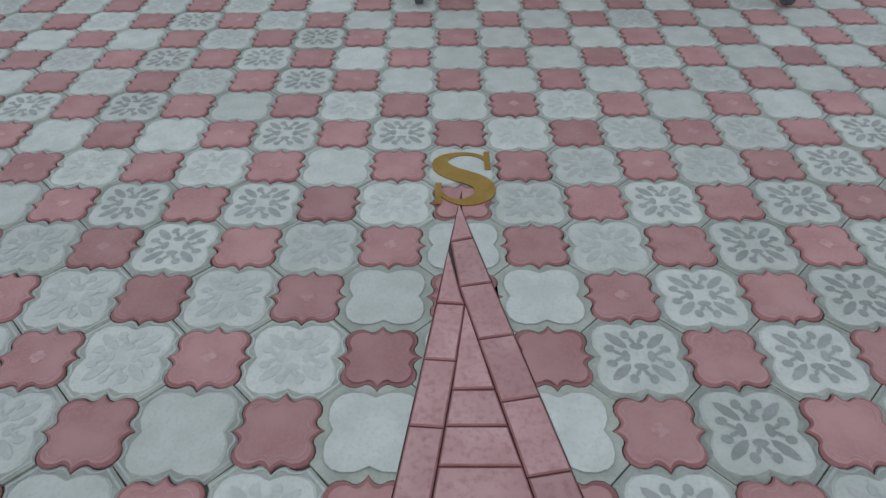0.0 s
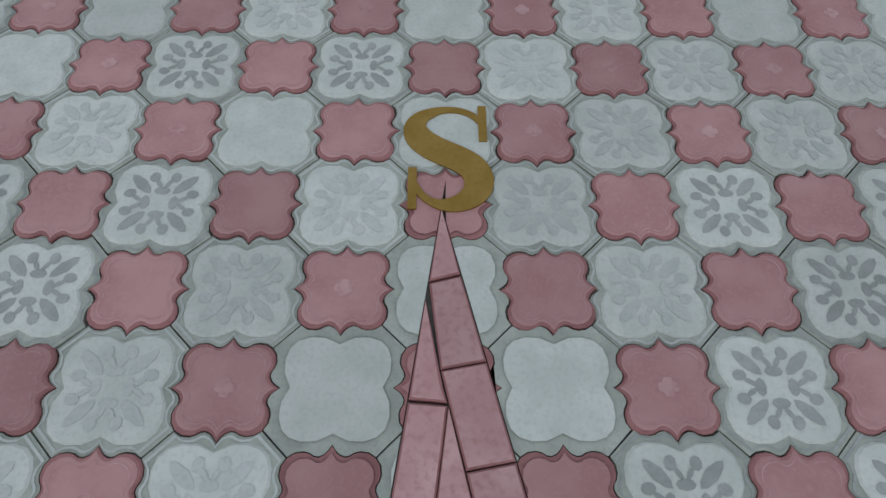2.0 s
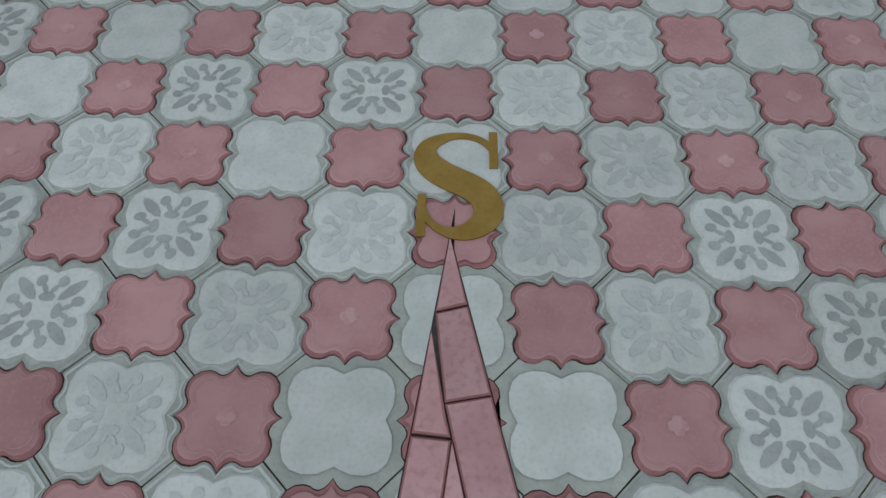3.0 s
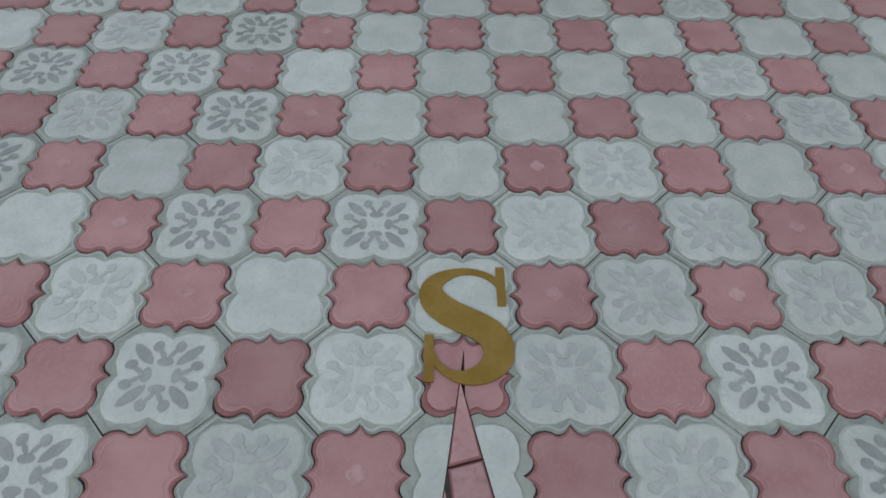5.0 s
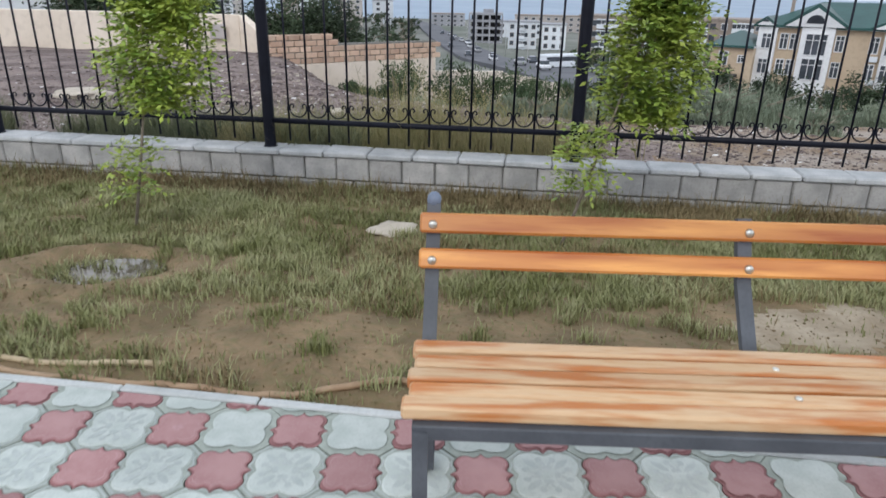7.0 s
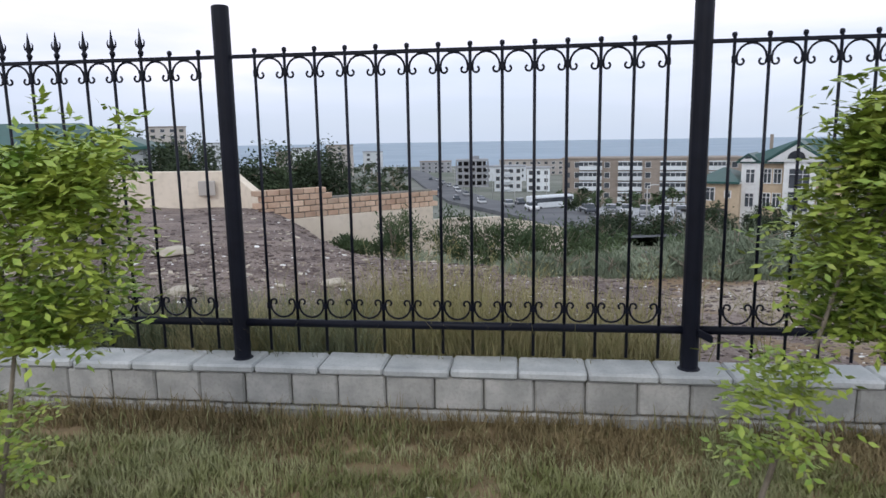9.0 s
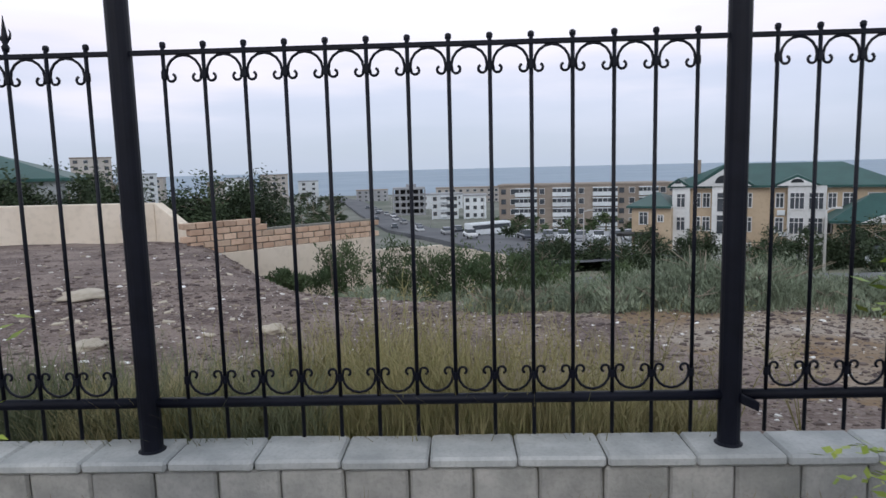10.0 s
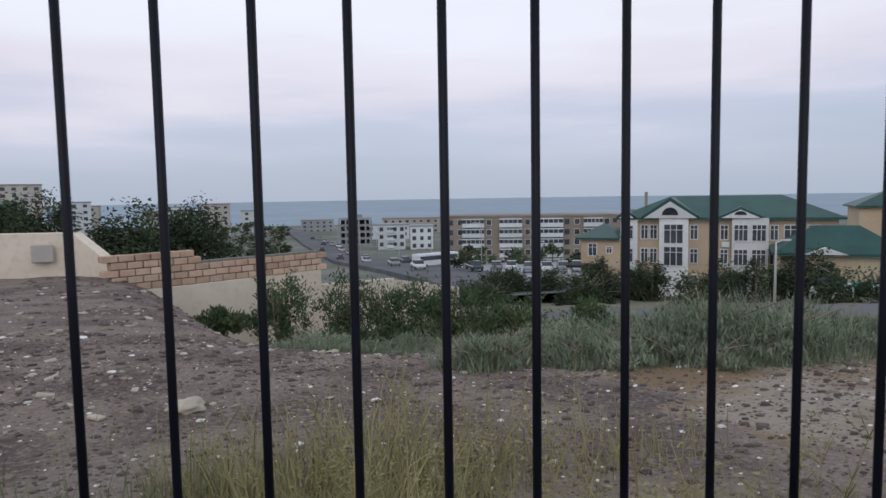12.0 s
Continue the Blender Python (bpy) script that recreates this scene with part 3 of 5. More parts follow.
def sprays(n, centre, size, seed, leaf):
    """A young ash crown: arching leaf stalks with paired leaflets, standing out unevenly."""
    r = random.Random(seed)
    vs, fs = [], []
    lead = [(Vector((r.gauss(0, 0.35), r.gauss(0, 0.35), r.uniform(0.0, 0.5))), Vector((r.gauss(0.35, 0.35), r.gauss(0, 0.3), r.uniform(0.5, 1.0)))) for _ in range(9)]
    for i in range(n):
        h, t = r.uniform(-1, 1), r.uniform(0, 6.283)
        wide = (1.0 - 0.8 * h if h > 0 else 1.0 + 0.55 * h) * r.random() ** 0.7 + r.gauss(0, 0.08)
        p = Vector(centre) + Vector((wide * math.cos(t) * size[0], wide * math.sin(t) * size[1], h * size[2])) * 0.88
        if i % 4 == 0:
            o, up = lead[(i // 4) % 9]
            g = o + up * r.random() * 0.9
            p = Vector(centre) + Vector((g.x * size[0], g.y * size[1], g.z * size[2]))
        d = Vector((math.cos(t) + r.gauss(0, 0.5), math.sin(t) + r.gauss(0, 0.5), r.uniform(-0.2, 1.0) + 0.5 * max(h, 0))).normalized()
        L = r.uniform(0.10, 0.20)
        m = r.randint(4, 6)
        for k in range(m + 1):
            s = k / m
            q = p + d * L * s + Vector((0, 0, -0.07 * s * s * L / 0.15))
            side = d.cross(Vector((0, 0, 1))).normalized() if abs(d.z) < 0.95 else Vector((1, 0, 0))
            for sg in ((-1, 1) if k < m else (0,)):
                out = (side * sg * 0.9 + d * 0.55 + Vector((r.gauss(0, 0.2), r.gauss(0, 0.2), r.gauss(-0.25, 0.25)))).normalized()
                w = out.cross(Vector((r.gauss(0, 0.5), r.gauss(0, 0.5), 1))).normalized()
                g = leaf * r.uniform(0.7, 1.2)
                b = len(vs)
                vs += [q, q + out * g * 0.45 + w * g * 0.22, q + out * g, q + out * g * 0.45 - w * g * 0.22]
                fs.append((b, b + 1, b + 2, b + 3))
    me = bpy.data.meshes.new("sprays")
    me.from_pydata([tuple(v) for v in vs], [], fs)
    return me


def tree(x, y, height, crown, label, mat_leaf, trunk_r, seed, n, leaf, lean=(0, 0), group="", name="tree", z=None):
    z0 = ground_z(x, y) if z is None else z
    ob = thing(name, label, "tree", (x, y, z0), group=group)
    r = random.Random(seed)
    top = Vector((lean[0], lean[1], height))
    bm = tube(bmesh.new(), [(0, 0, -0.05), top * 0.35 + Vector((0.01, 0, 0)), top * 0.7, top], [trunk_r, trunk_r * 0.8, trunk_r * 0.55, trunk_r * 0.2], 7)
    for k in range(7):
        t = r.uniform(0.45, 0.9)
        d = Vector((r.uniform(-1, 1) * crown[0], r.uniform(-1, 1) * crown[1], r.uniform(0.1, 0.7) * crown[2]))
        tube(bm, [top * t, top * t + d * 0.5, top * t + d * 0.9 + Vector((0, 0, 0.03))], [trunk_r * 0.4, trunk_r * 0.25, trunk_r * 0.1], 5)
    part("trunk", bm, M_BARK, ob, smooth=True)
    if trunk_r < 0.02:
        me = sprays(n // 11, (lean[0], lean[1], height - crown[2] * 0.75), crown, seed, leaf)
    else:
        me = leaves(n, (lean[0], lean[1], height - crown[2] * 0.75), crown, seed, leaf)
    me.materials.append(mat_leaf)
    tagged(part("crown", me, None, ob), kind="stuff")
    return ob


ash = tree(-2.2, 4.4, 1.42, (0.32, 0.30, 0.38), "young yellow-green ash tree beside a watering basin", M_LEAF, 0.011, 21, 9500, 0.05, lean=(0.30, 0.0), group="young trees on the lawn")
me = sprays(60, (0.05, 0, 0.42), (0.16, 0.14, 0.2), 5, 0.045)
me.materials.append(M_LEAF)
tagged(part("shoot", me, None, ash), kind="stuff")
ash = tree(0.58, 4.08, 1.52, (0.33, 0.31, 0.43), "young bright green ash tree on the lawn", M_LEAF, 0.012, 33, 12500, 0.05, lean=(0.50, 0.06), group="young trees on the lawn")
me = sprays(95, (0.1, 0, 0.58), (0.16, 0.14, 0.2), 6, 0.045)
me.materials.append(M_LEAF)
tagged(part("shoot", me, None, ash), kind="stuff")


def tuft_mesh(spots, seed, h, w, mat_, kind_bend=0.5):
    """Grass blades: narrow bent triangles standing at the given spots."""
    r = random.Random(seed)
    vs, fs = [], []
    for x, y, z, k in spots:
        a = r.uniform(0, 6.283)
        L = h * k * r.uniform(0.5, 1.3)
        bend = r.uniform(0.1, kind_bend) * L
        dx, dy = math.cos(a), math.sin(a)
        wx, wy = -dy * w, dx * w
        b = len(vs)
        vs += [(x - wx, y - wy, z - 0.01), (x + wx, y + wy, z - 0.01), (x + dx * bend * 0.35 + wx * 0.7, y + dy * bend * 0.35 + wy * 0.7, z + L * 0.55),
               (x + dx * bend * 0.35 - wx * 0.7, y + dy * bend * 0.35 - wy * 0.7, z + L * 0.55), (x + dx * bend, y + dy * bend, z + L)]
        fs += [(b, b + 1, b + 2, b + 3), (b + 3, b + 2, b + 4)]
    me = bpy.data.meshes.new("blades")
    me.from_pydata(vs, [], fs)
    me.materials.append(mat_)
    return me


def bare(x, y):
    """Where the lawn is trodden bare: 0 bare, 1 full."""
    v = 0.9 * noise.noise((x * 0.9, y * 1.3, 3.0)) + 0.6 * noise.noise((x * 2.6, y * 2.9, 8.0)) + 0.75 * noise.noise((x * 6.2, y * 8.0, 5.0)) + 0.08
    k = y - lawn_edge(x)
    v += 0.45 * smooth(0.2, 2.4, k) - 0.07 + 0.25 * smooth(-0.6, 1.2, x)
    rb_ = math.hypot((x + 2.04) / 0.46, (y - 3.56) / 0.37)
    if 0.75 < rb_ < 1.25:
        v -= 0.8
    if math.hypot((x - 1.55) / 0.5, (y - 2.82) / 0.36) < 1 + 0.4 * noise.noise((x * 4, y * 4, 1)):
        v -= 1.0
    return smooth(-0.2, 0.25, v)


rg = random.Random(11)
spots = []
cl = (0.0, 3.0)
while len(spots) < 235000:
    if len(spots) % 9 == 0 or rg.random() < 0.1:
        cl = (rg.uniform(-5.6, 5.8), rg.uniform(1.1, 6.6))
    x, y = cl[0] + rg.gauss(0, 0.02), cl[1] + rg.gauss(0, 0.02)
    if y < lawn_edge(x) + 0.06 or (Vector((x, y)) - FA).dot(FN) > -0.14:
        continue
    b = bare(x, y)
    if rg.random() > 0.09 + 0.91 * b:
        cl = (rg.uniform(-5.6, 5.8), rg.uniform(1.1, 6.6))
        continue
    near_wall = smooth(-0.5, -0.14, (Vector((x, y)) - FA).dot(FN))
    spots.append((x, y, ground_z(x, y), 0.6 + 0.65 * b + near_wall * rg.random() ** 3 * 2.4))
straw = [s for s in spots if noise.noise((s[0] * 1.4, s[1] * 1.4, 31.0)) + 0.9 * smooth(-0.9, -0.2, (Vector(s[:2]) - FA).dot(FN)) + rg.gauss(0, 0.28) > 0.42]
taken = set(straw)
tagged(new("lawn_grass", tuft_mesh([s for s in spots if s not in taken], 12, 0.046, 0.0034, M_GRASS, 1.1)), "short worn olive grass with bare soil patches", "grass", kind="stuff")
tagged(new("dry_grass", tuft_mesh(straw, 15, 0.046, 0.003, M_STRAW, 1.2)), "dried straw-coloured grass among the lawn", "grass", kind="stuff")

spots = []
while len(spots) < 14000:
    a, f = rg.uniform(-4, 6.5), 0.16 + abs(rg.gauss(0, 0.9))
    x, y = fence_xy(a, f)
    v = 0.8 * noise.noise((x * 0.8, y * 0.8, 13.0)) + 0.45 * (1 - abs(a - 1.1) / 1.6)
    if v < 0.12 or f > 3:
        continue
    spots.append((x, y, ground_z(x, y), rg.uniform(0.5, 1.5) * (0.6 + v)))
tagged(new("dry_weeds", tuft_mesh(spots, 13, 0.34, 0.003, M_DRY, 1.0)), "dry yellow weeds growing behind the fence", "weeds", kind="stuff")


spots = []
while len(spots) < 15000:
    a, f = rg.uniform(-4.5, 1.0), 0.16 + abs(rg.gauss(0, 0.55))
    x, y = fence_xy(a, f)
    if noise.noise((x * 1.1, y * 1.1, 23.0)) < -0.05:
        continue
    spots.append((x, y, ground_z(x, y), rg.uniform(0.5, 1.3)))
tagged(new("grey_weeds", tuft_mesh(spots, 14, 0.33, 0.0036, M_WEED, 1.1)), "grey-green weeds along the back of the wall", "weeds", kind="stuff")


def stalk_weed(a, f, h, seed):
    x, y = fence_xy(a, f)
    r = random.Random(seed)
    ob = thing("tall_weed", "tall thin dry weed with side twigs", "weed", (x, y, ground_z(x, y)), group="tall weeds behind the fence")
    bm = bmesh.new()
    for _ in range(5):
        tx, ty = r.uniform(-0.22, 0.22), r.uniform(-0.15, 0.15)
        hh = h * r.uniform(0.6, 1.0)
        tube(bm, [(tx * 0.1, ty * 0.1, 0), (tx * 0.5, ty * 0.5, hh * 0.5), (tx, ty, hh)], [0.004, 0.003, 0.0012], 4)
        for _ in range(9):
            t = r.uniform(0.35, 0.98)
            p0 = Vector((tx * t, ty * t, hh * t))
            tube(bm, [p0, p0 + Vector((r.uniform(-0.09, 0.09), r.uniform(-0.09, 0.09), r.uniform(0.02, 0.12)))], [0.002, 0.001], 3)
    tagged(part("stalk", bm, M_DRY, ob), kind="stuff")
    me = leaves(240, (0, 0, h * 0.6), (0.16, 0.13, h * 0.38), seed, 0.022, long=1.6)
    me.materials.append(M_DRY)
    tagged(part("seed_head", me, None, ob), kind="stuff")


for k, (a, f, h) in enumerate(((0.85, 0.5, 0.9), (1.15, 0.45, 0.95), (1.45, 0.6, 0.85), (1.0, 0.9, 0.8), (1.75, 0.4, 0.8), (2.1, 0.5, 0.6), (0.5, 0.5, 0.55), (-0.6, 0.5, 0.5), (1.3, 1.1, 0.8), (2.4, 0.8, 0.75), (0.1, 0.7, 0.5), (3.2, 0.6, 0.6), (0.95, 0.7, 0.9), (1.25, 0.8, 0.85), (1.6, 0.9, 0.75), (0.75, 0.8, 0.7), (1.9, 0.7, 0.7), (2.75, 0.5, 0.8))):
    stalk_weed(a, f, h, 40 + k)

# rubble
rv, rf, n0 = [], [], 0
for k in range(42000):
    a, f = (rg.gauss(-1.5, 5.5), 0.3 + rg.random() ** 1.5 * 17) if k % 2 else (rg.uniform(-5, 6), 0.3 + rg.random() * 7)
    x, y = fence_xy(a, f)
    s = 0.005 + 0.010 * rg.random() ** 2 + 0.024 * rg.random() ** 14 * (1 + f * 0.12)
    z = ground_z(x, y)
    b = len(rv)
    th = rg.uniform(0, 6.28)
    for dz, q in ((-0.3, 1.0), (0.5, 0.7)):
        for j in range(5):
            t = th + j * 1.2566
            g = s * q * rg.uniform(0.7, 1.3)
            rv.append((x + g * math.cos(t) * 1.3, y + g * math.sin(t), z + dz * s * rg.uniform(0.6, 1.1)))
    rf += [(b + j, b + (j + 1) % 5, b + 5 + (j + 1) % 5, b + 5 + j) for j in range(5)] + [tuple(b + 5 + j for j in range(5))]
me = bpy.data.meshes.new("rubble")
me.from_pydata(rv, [], rf)
me.materials.append(M_CHIP)
tagged(new("rubble", me), "pale stone chips scattered over the waste ground", "rubble", kind="stuff")


cv, cf = [], []
while len(cv) < 36000:
    x, y = rg.uniform(-3.6, 3.6), rg.uniform(1.4, 5.6)
    if y < lawn_edge(x) + 0.08 or rg.random() < bare(x, y) * 0.8:
        continue
    s, z, b, th = 0.003 + 0.008 * rg.random() ** 4, ground_z(x, y), len(cv), rg.uniform(0, 6.28)
    for dz, q in ((-0.3, 1.0), (0.6, 0.6)):
        for j in range(4):
            g = s * q * rg.uniform(0.7, 1.3)
            cv.append((x + g * math.cos(th + j * 1.5708), y + g * math.sin(th + j * 1.5708), z + dz * s))
    cf += [(b + j, b + (j + 1) % 4, b + 4 + (j + 1) % 4, b + 4 + j) for j in range(4)] + [(b + 4, b + 5, b + 6, b + 7)]
me = bpy.data.meshes.new("clods")
me.from_pydata(cv, [], cf)
me.materials.append(M_LAWN)
tagged(new("soil_clods", me), "small dry soil clods on the bare lawn patches", "soil", kind="stuff")
for k in range(150):
    a, f = rg.gauss(-2.2, 0.7) if k > 120 else rg.gauss(-2.5, 2.6), 1.5 + rg.random() * 12 if k <= 120 else rg.gauss(4.4, 0.35)
    x, y = fence_xy(a, f)
    s = (0.012 + 0.04 * rg.random() ** 2) * (1 + f * 0.06)
    bm = stone_mesh(s * 2, s * rg.uniform(0.8, 1.5), 0.022, 0.005, 0.014, k)
    bmesh.ops.rotate(bm, cent=(0, 0, 0), matrix=Euler((rg.uniform(-0.2, 0.2), rg.uniform(-0.2, 0.2), rg.uniform(0, 3))).to_matrix(), verts=bm.verts)
    thing("stone_flake", "flat pale stone flake on the waste ground", "stone", (x, y, ground_z(x, y) + 0.008), group="stone flakes", mesh=mesh_of(bm, M_STONE))


def boulder(x, y, r, squash, seed, label="pale weathered boulder on the waste ground", name="boulder", zoff=0.0, mat_=M_STONE):
    bm = ball(bmesh.new(), (0, 0, r * squash * 0.45), r, squash, 0.5, 3, seed)
    return thing(name, label, name, (x, y, ground_z(x, y) + zoff), mesh=mesh_of(bm, mat_, smooth=True), group="boulders" if name == "boulder" else "")


for k, (x, y, r, s) in enumerate(((-0.6, 20.5, 0.48, 0.55), (1.4, 22.5, 0.5, 0.6), (1.7, 14.2, 0.28, 0.7), (0.6, 13.6, 0.2, 0.6), (-4.2, 12.5, 0.32, 0.25), (-3.0, 9.2, 0.16, 0.3), (4.3, 13.2, 0.24, 0.7), (-5.5, 11.0, 0.4, 0.2), (-1.4, 9.6, 0.14, 0.35))):
    boulder(x, y, r, s, k)
boulder(-0.47, 4.46, 0.15, 0.24, 31, "flat pale stone lying on the lawn", "flat_stone")

# sage scrub on the slope
def shrub(x, y, r, h, mat_, seed, label, n=700, leaf=0.13):
    ob = thing("shrub", label, "shrub", (x, y, ground_z(x, y) - 0.05), group="shrubs on the slope")
    bm = bmesh.new()
    q = random.Random(seed)
    for _ in range(6):
        tube(bm, [(0, 0, 0), (q.uniform(-0.3, 0.3) * r, q.uniform(-0.3, 0.3) * r, h * 0.5), (q.uniform(-0.7, 0.7) * r, q.uniform(-0.7, 0.7) * r, h * 0.95)], [0.025, 0.015, 0.005], 4)
    tagged(part("stalk", bm, M_BARK, ob), kind="stuff")
    if mat_ is M_SAGE:
        sp = []
        for _ in range(n):
            d, t = math.sqrt(q.random()) * r, q.uniform(0, 6.283)
            k = (1 - 0.55 * (d / r) ** 2) * h * q.uniform(0.7, 1.05)
            sp.append((d * math.cos(t), d * math.sin(t), q.uniform(0, 0.3) * k, k))
        me = tuft_mesh(sp, seed, 0.85, 0.0065, mat_, 1.0)
        me2 = leaves(n, (0, 0, h * 0.55), (r * 0.9, r * 0.9, h * 0.42), seed, 0.085, droop=-1.2, long=1.8)
        me2.materials.append(mat_)
        tagged(part("twig_leaf", me2, None, ob), kind="stuff")
    else:
        me = leaves(n, (0, 0, h * 0.5), (r, r, h * 0.55), seed, leaf, droop=-0.9, long=1.5)
        me.materials.append(mat_)
    tagged(part("foliage", me, None, ob), kind="stuff")


rs = random.Random(3)
for k in range(100):
    a = rs.uniform(-1.5, 20)
    f = 8.0 + rs.random() * 7 + 0.05 * a - 2.6 * smooth(2, 5, a)
    x, y = fence_xy(a, f)
    shrub(x, y, rs.uniform(0.6, 1.15), rs.uniform(0.5, 0.8) - (0.1 if a < 3 else 0), M_SAGE, 100 + k, "silvery green sagebrush on the slope", 1300, 0.10)
for k in range(34):
    a = rs.uniform(1.2, 6.5)
    x, y = fence_xy(a, rs.uniform(5.6, 8.4) - 0.22 * a)
    shrub(x, y, rs.uniform(0.28, 0.5), rs.uniform(0.22, 0.4), M_SAGE, 700 + k, "low silvery green sage clump on bare soil", 420, 0.08)
for k, (a, f, r, h) in enumerate(((-2.2, 16.2, 0.75, 2.1), (-0.6, 17.0, 1.0, 2.0), (0.5, 17.0, 1.0, 1.95), (1.7, 17.3, 1.1, 1.9), (2.8, 17.6, 1.1, 1.7), (4.2, 17.8, 1.1, 1.5), (-3.6, 15.5, 0.6, 0.6), (6.6, 18.5, 1.1, 1.2))):
    x, y = fence_xy(a, f)
    shrub(x, y, r, h, M_BUSH, 200 + k, "dark green leafy bush on the slope", 3600, 0.15)

# dark trees beyond the walls and round the house
for k in range(26):
    x, y = rs.uniform(-36, -5.5), rs.uniform(46, 62)
    top = 1.27 + lift(x, y) + (y - 4) * (-0.030 - 0.0009 * x) + rs.uniform(-0.5, 0.2)
    z0 = ground_z(x, y)
    tree(x, y, top - z0, (3.1, 2.6, 2.9), "dense dark green tree behind the stone wall", M_DARKLEAF, 0.2, 300 + k, 6400, 0.33, group="trees behind the wall", z=z0)
for k in range(30):
    s_ = rs.uniform(-22, 12)
    d_ = rs.uniform(52, 66)
    x, y = 42.1 - 0.594 * (72 - d_) + 0.8047 * s_, 62.3 - 0.804 * (72 - d_) - 0.5937 * s_
    z0 = ground_z(x, y)
    tree(x, y, rs.uniform(1.7, 3.3) - 0.9 * smooth(-11, -17, s_) + (-8.6 - z0 if z0 < -8.6 else 0), (1.9, 1.7, 2.1), "dark green garden tree near the villa", M_DARKLEAF, 0.12, 400 + k, 2800, 0.28, group="garden trees", z=z0)
for k in range(20):
    x, y = rs.uniform(28, 75), rs.uniform(95, 160)
    z0 = ground_z(x, y)
    tree(x, y, rs.uniform(2.6, 4.6), (2.4, 2.4, 1.8), "distant green street tree", M_BUSH if k % 3 else M_DARKLEAF, 0.2, 500 + k, 330, 0.9, group="street trees", z=z0)
for k in range(40):
    x, y = rs.uniform(-60, 0) , rs.uniform(120, 420)
    z0 = ground_z(x, y)
    tree(x, y, rs.uniform(5, 9), (5, 4, 3.4), "distant dark tree along the avenue", M_DARKLEAF, 0.25, 600 + k, 240, 1.4, group="avenue trees", z=z0)


# ---- villa ----
def frame_at(cx, cy, yaw, name, label, category="building", group=""):
    return thing(name, label, category, (cx, cy, lift(cx, cy)), yaw, group=group)


def window(parent, x, z, w, h, y=-0.0, bars=2, trim=True, wide=0.08):
    """Window in a facade facing -y: surround, frame, mullions and a recessed pane."""
    bm = bmesh.new()
    e = wide
    rings = [[bm.verts.new((x + sx * (w / 2 + g), yy, z + sz * (h / 2 + g))) for sx, sz in ((-1, -1), (1, -1), (1, 1), (-1, 1))] for g, yy in ((e, y + 0.02), (e, y - 0.1), (0, y - 0.1), (0, y + 0.02))]
    for a_, b_ in zip(rings, rings[1:] + rings[:1]):
        for k in range(4):
            bm.faces.new((a_[k], a_[(k + 1) % 4], b_[(k + 1) % 4], b_[k]))
    win = part("window", bm, M_TRIM if trim else M_PANEL, parent)
    for k in range(1, bars):
        xm = x - w / 2 + w * k / bars
        part("mullion", boxes((xm - 0.035, xm + 0.035, y - 0.06, y - 0.031, z - h / 2, z + h / 2)), M_TRIM, win)
    part("transom", boxes((x - w / 2, x + w / 2, y - 0.055, y - 0.032, z + h * 0.2, z + h * 0.2 + 0.06)), M_TRIM, win)
    part("pane", boxes((x - w / 2, x + w / 2, y - 0.03, y - 0.012, z - h / 2, z + h / 2)), M_PANE, win)
    return win


def hip_roof(x0, x1, y0, y1, z, rise, over=0.5, inset=None):
    bm = bmesh.new()
    x0, x1, y0, y1 = x0 - over, x1 + over, y0 - over, y1 + over
    h = (y1 - y0) / 2 if inset is None else inset
    b = [bm.verts.new(p) for p in ((x0, y0, z), (x1, y0, z), (x1, y1, z), (x0, y1, z))]
    c = [bm.verts.new(p) for p in ((x0, y0, z - 0.2), (x1, y0, z - 0.2), (x1, y1, z - 0.2), (x0, y1, z - 0.2))]
    r = [bm.verts.new(p) for p in ((x0 + h, (y0 + y1) / 2, z + rise), (x1 - h, (y0 + y1) / 2, z + rise))]
    for f in ((b[0], b[1], r[1], r[0]), (b[1], b[2], r[1]), (b[2], b[3], r[0], r[1]), (b[3], b[0], r[0]), (c[3], c[2], c[1], c[0])):
        bm.faces.new(f)
    for k in range(4):
        bm.faces.new((c[k], c[(k + 1) % 4], b[(k + 1) % 4], b[k]))
    return bm


def gable(x0, x1, y0, y1, z, rise):
    """A small pitched front: white pediment with a green roof running back."""
    bm = bmesh.new()
    xm = (x0 + x1) / 2
    v = [bm.verts.new(p) for p in ((x0, y0, z), (x1, y0, z), (xm, y0, z + rise), (x0, y1, z), (x1, y1, z), (xm, y1, z + rise))]
    for f in ((0, 1, 2), (3, 5, 4), (0, 3, 4, 1)):
        bm.faces.new([v[k] for k in f])
    for f in ((0, 2, 5, 3), (1, 4, 5, 2)):
        bm.faces.new([v[k] for k in f])
    return bm


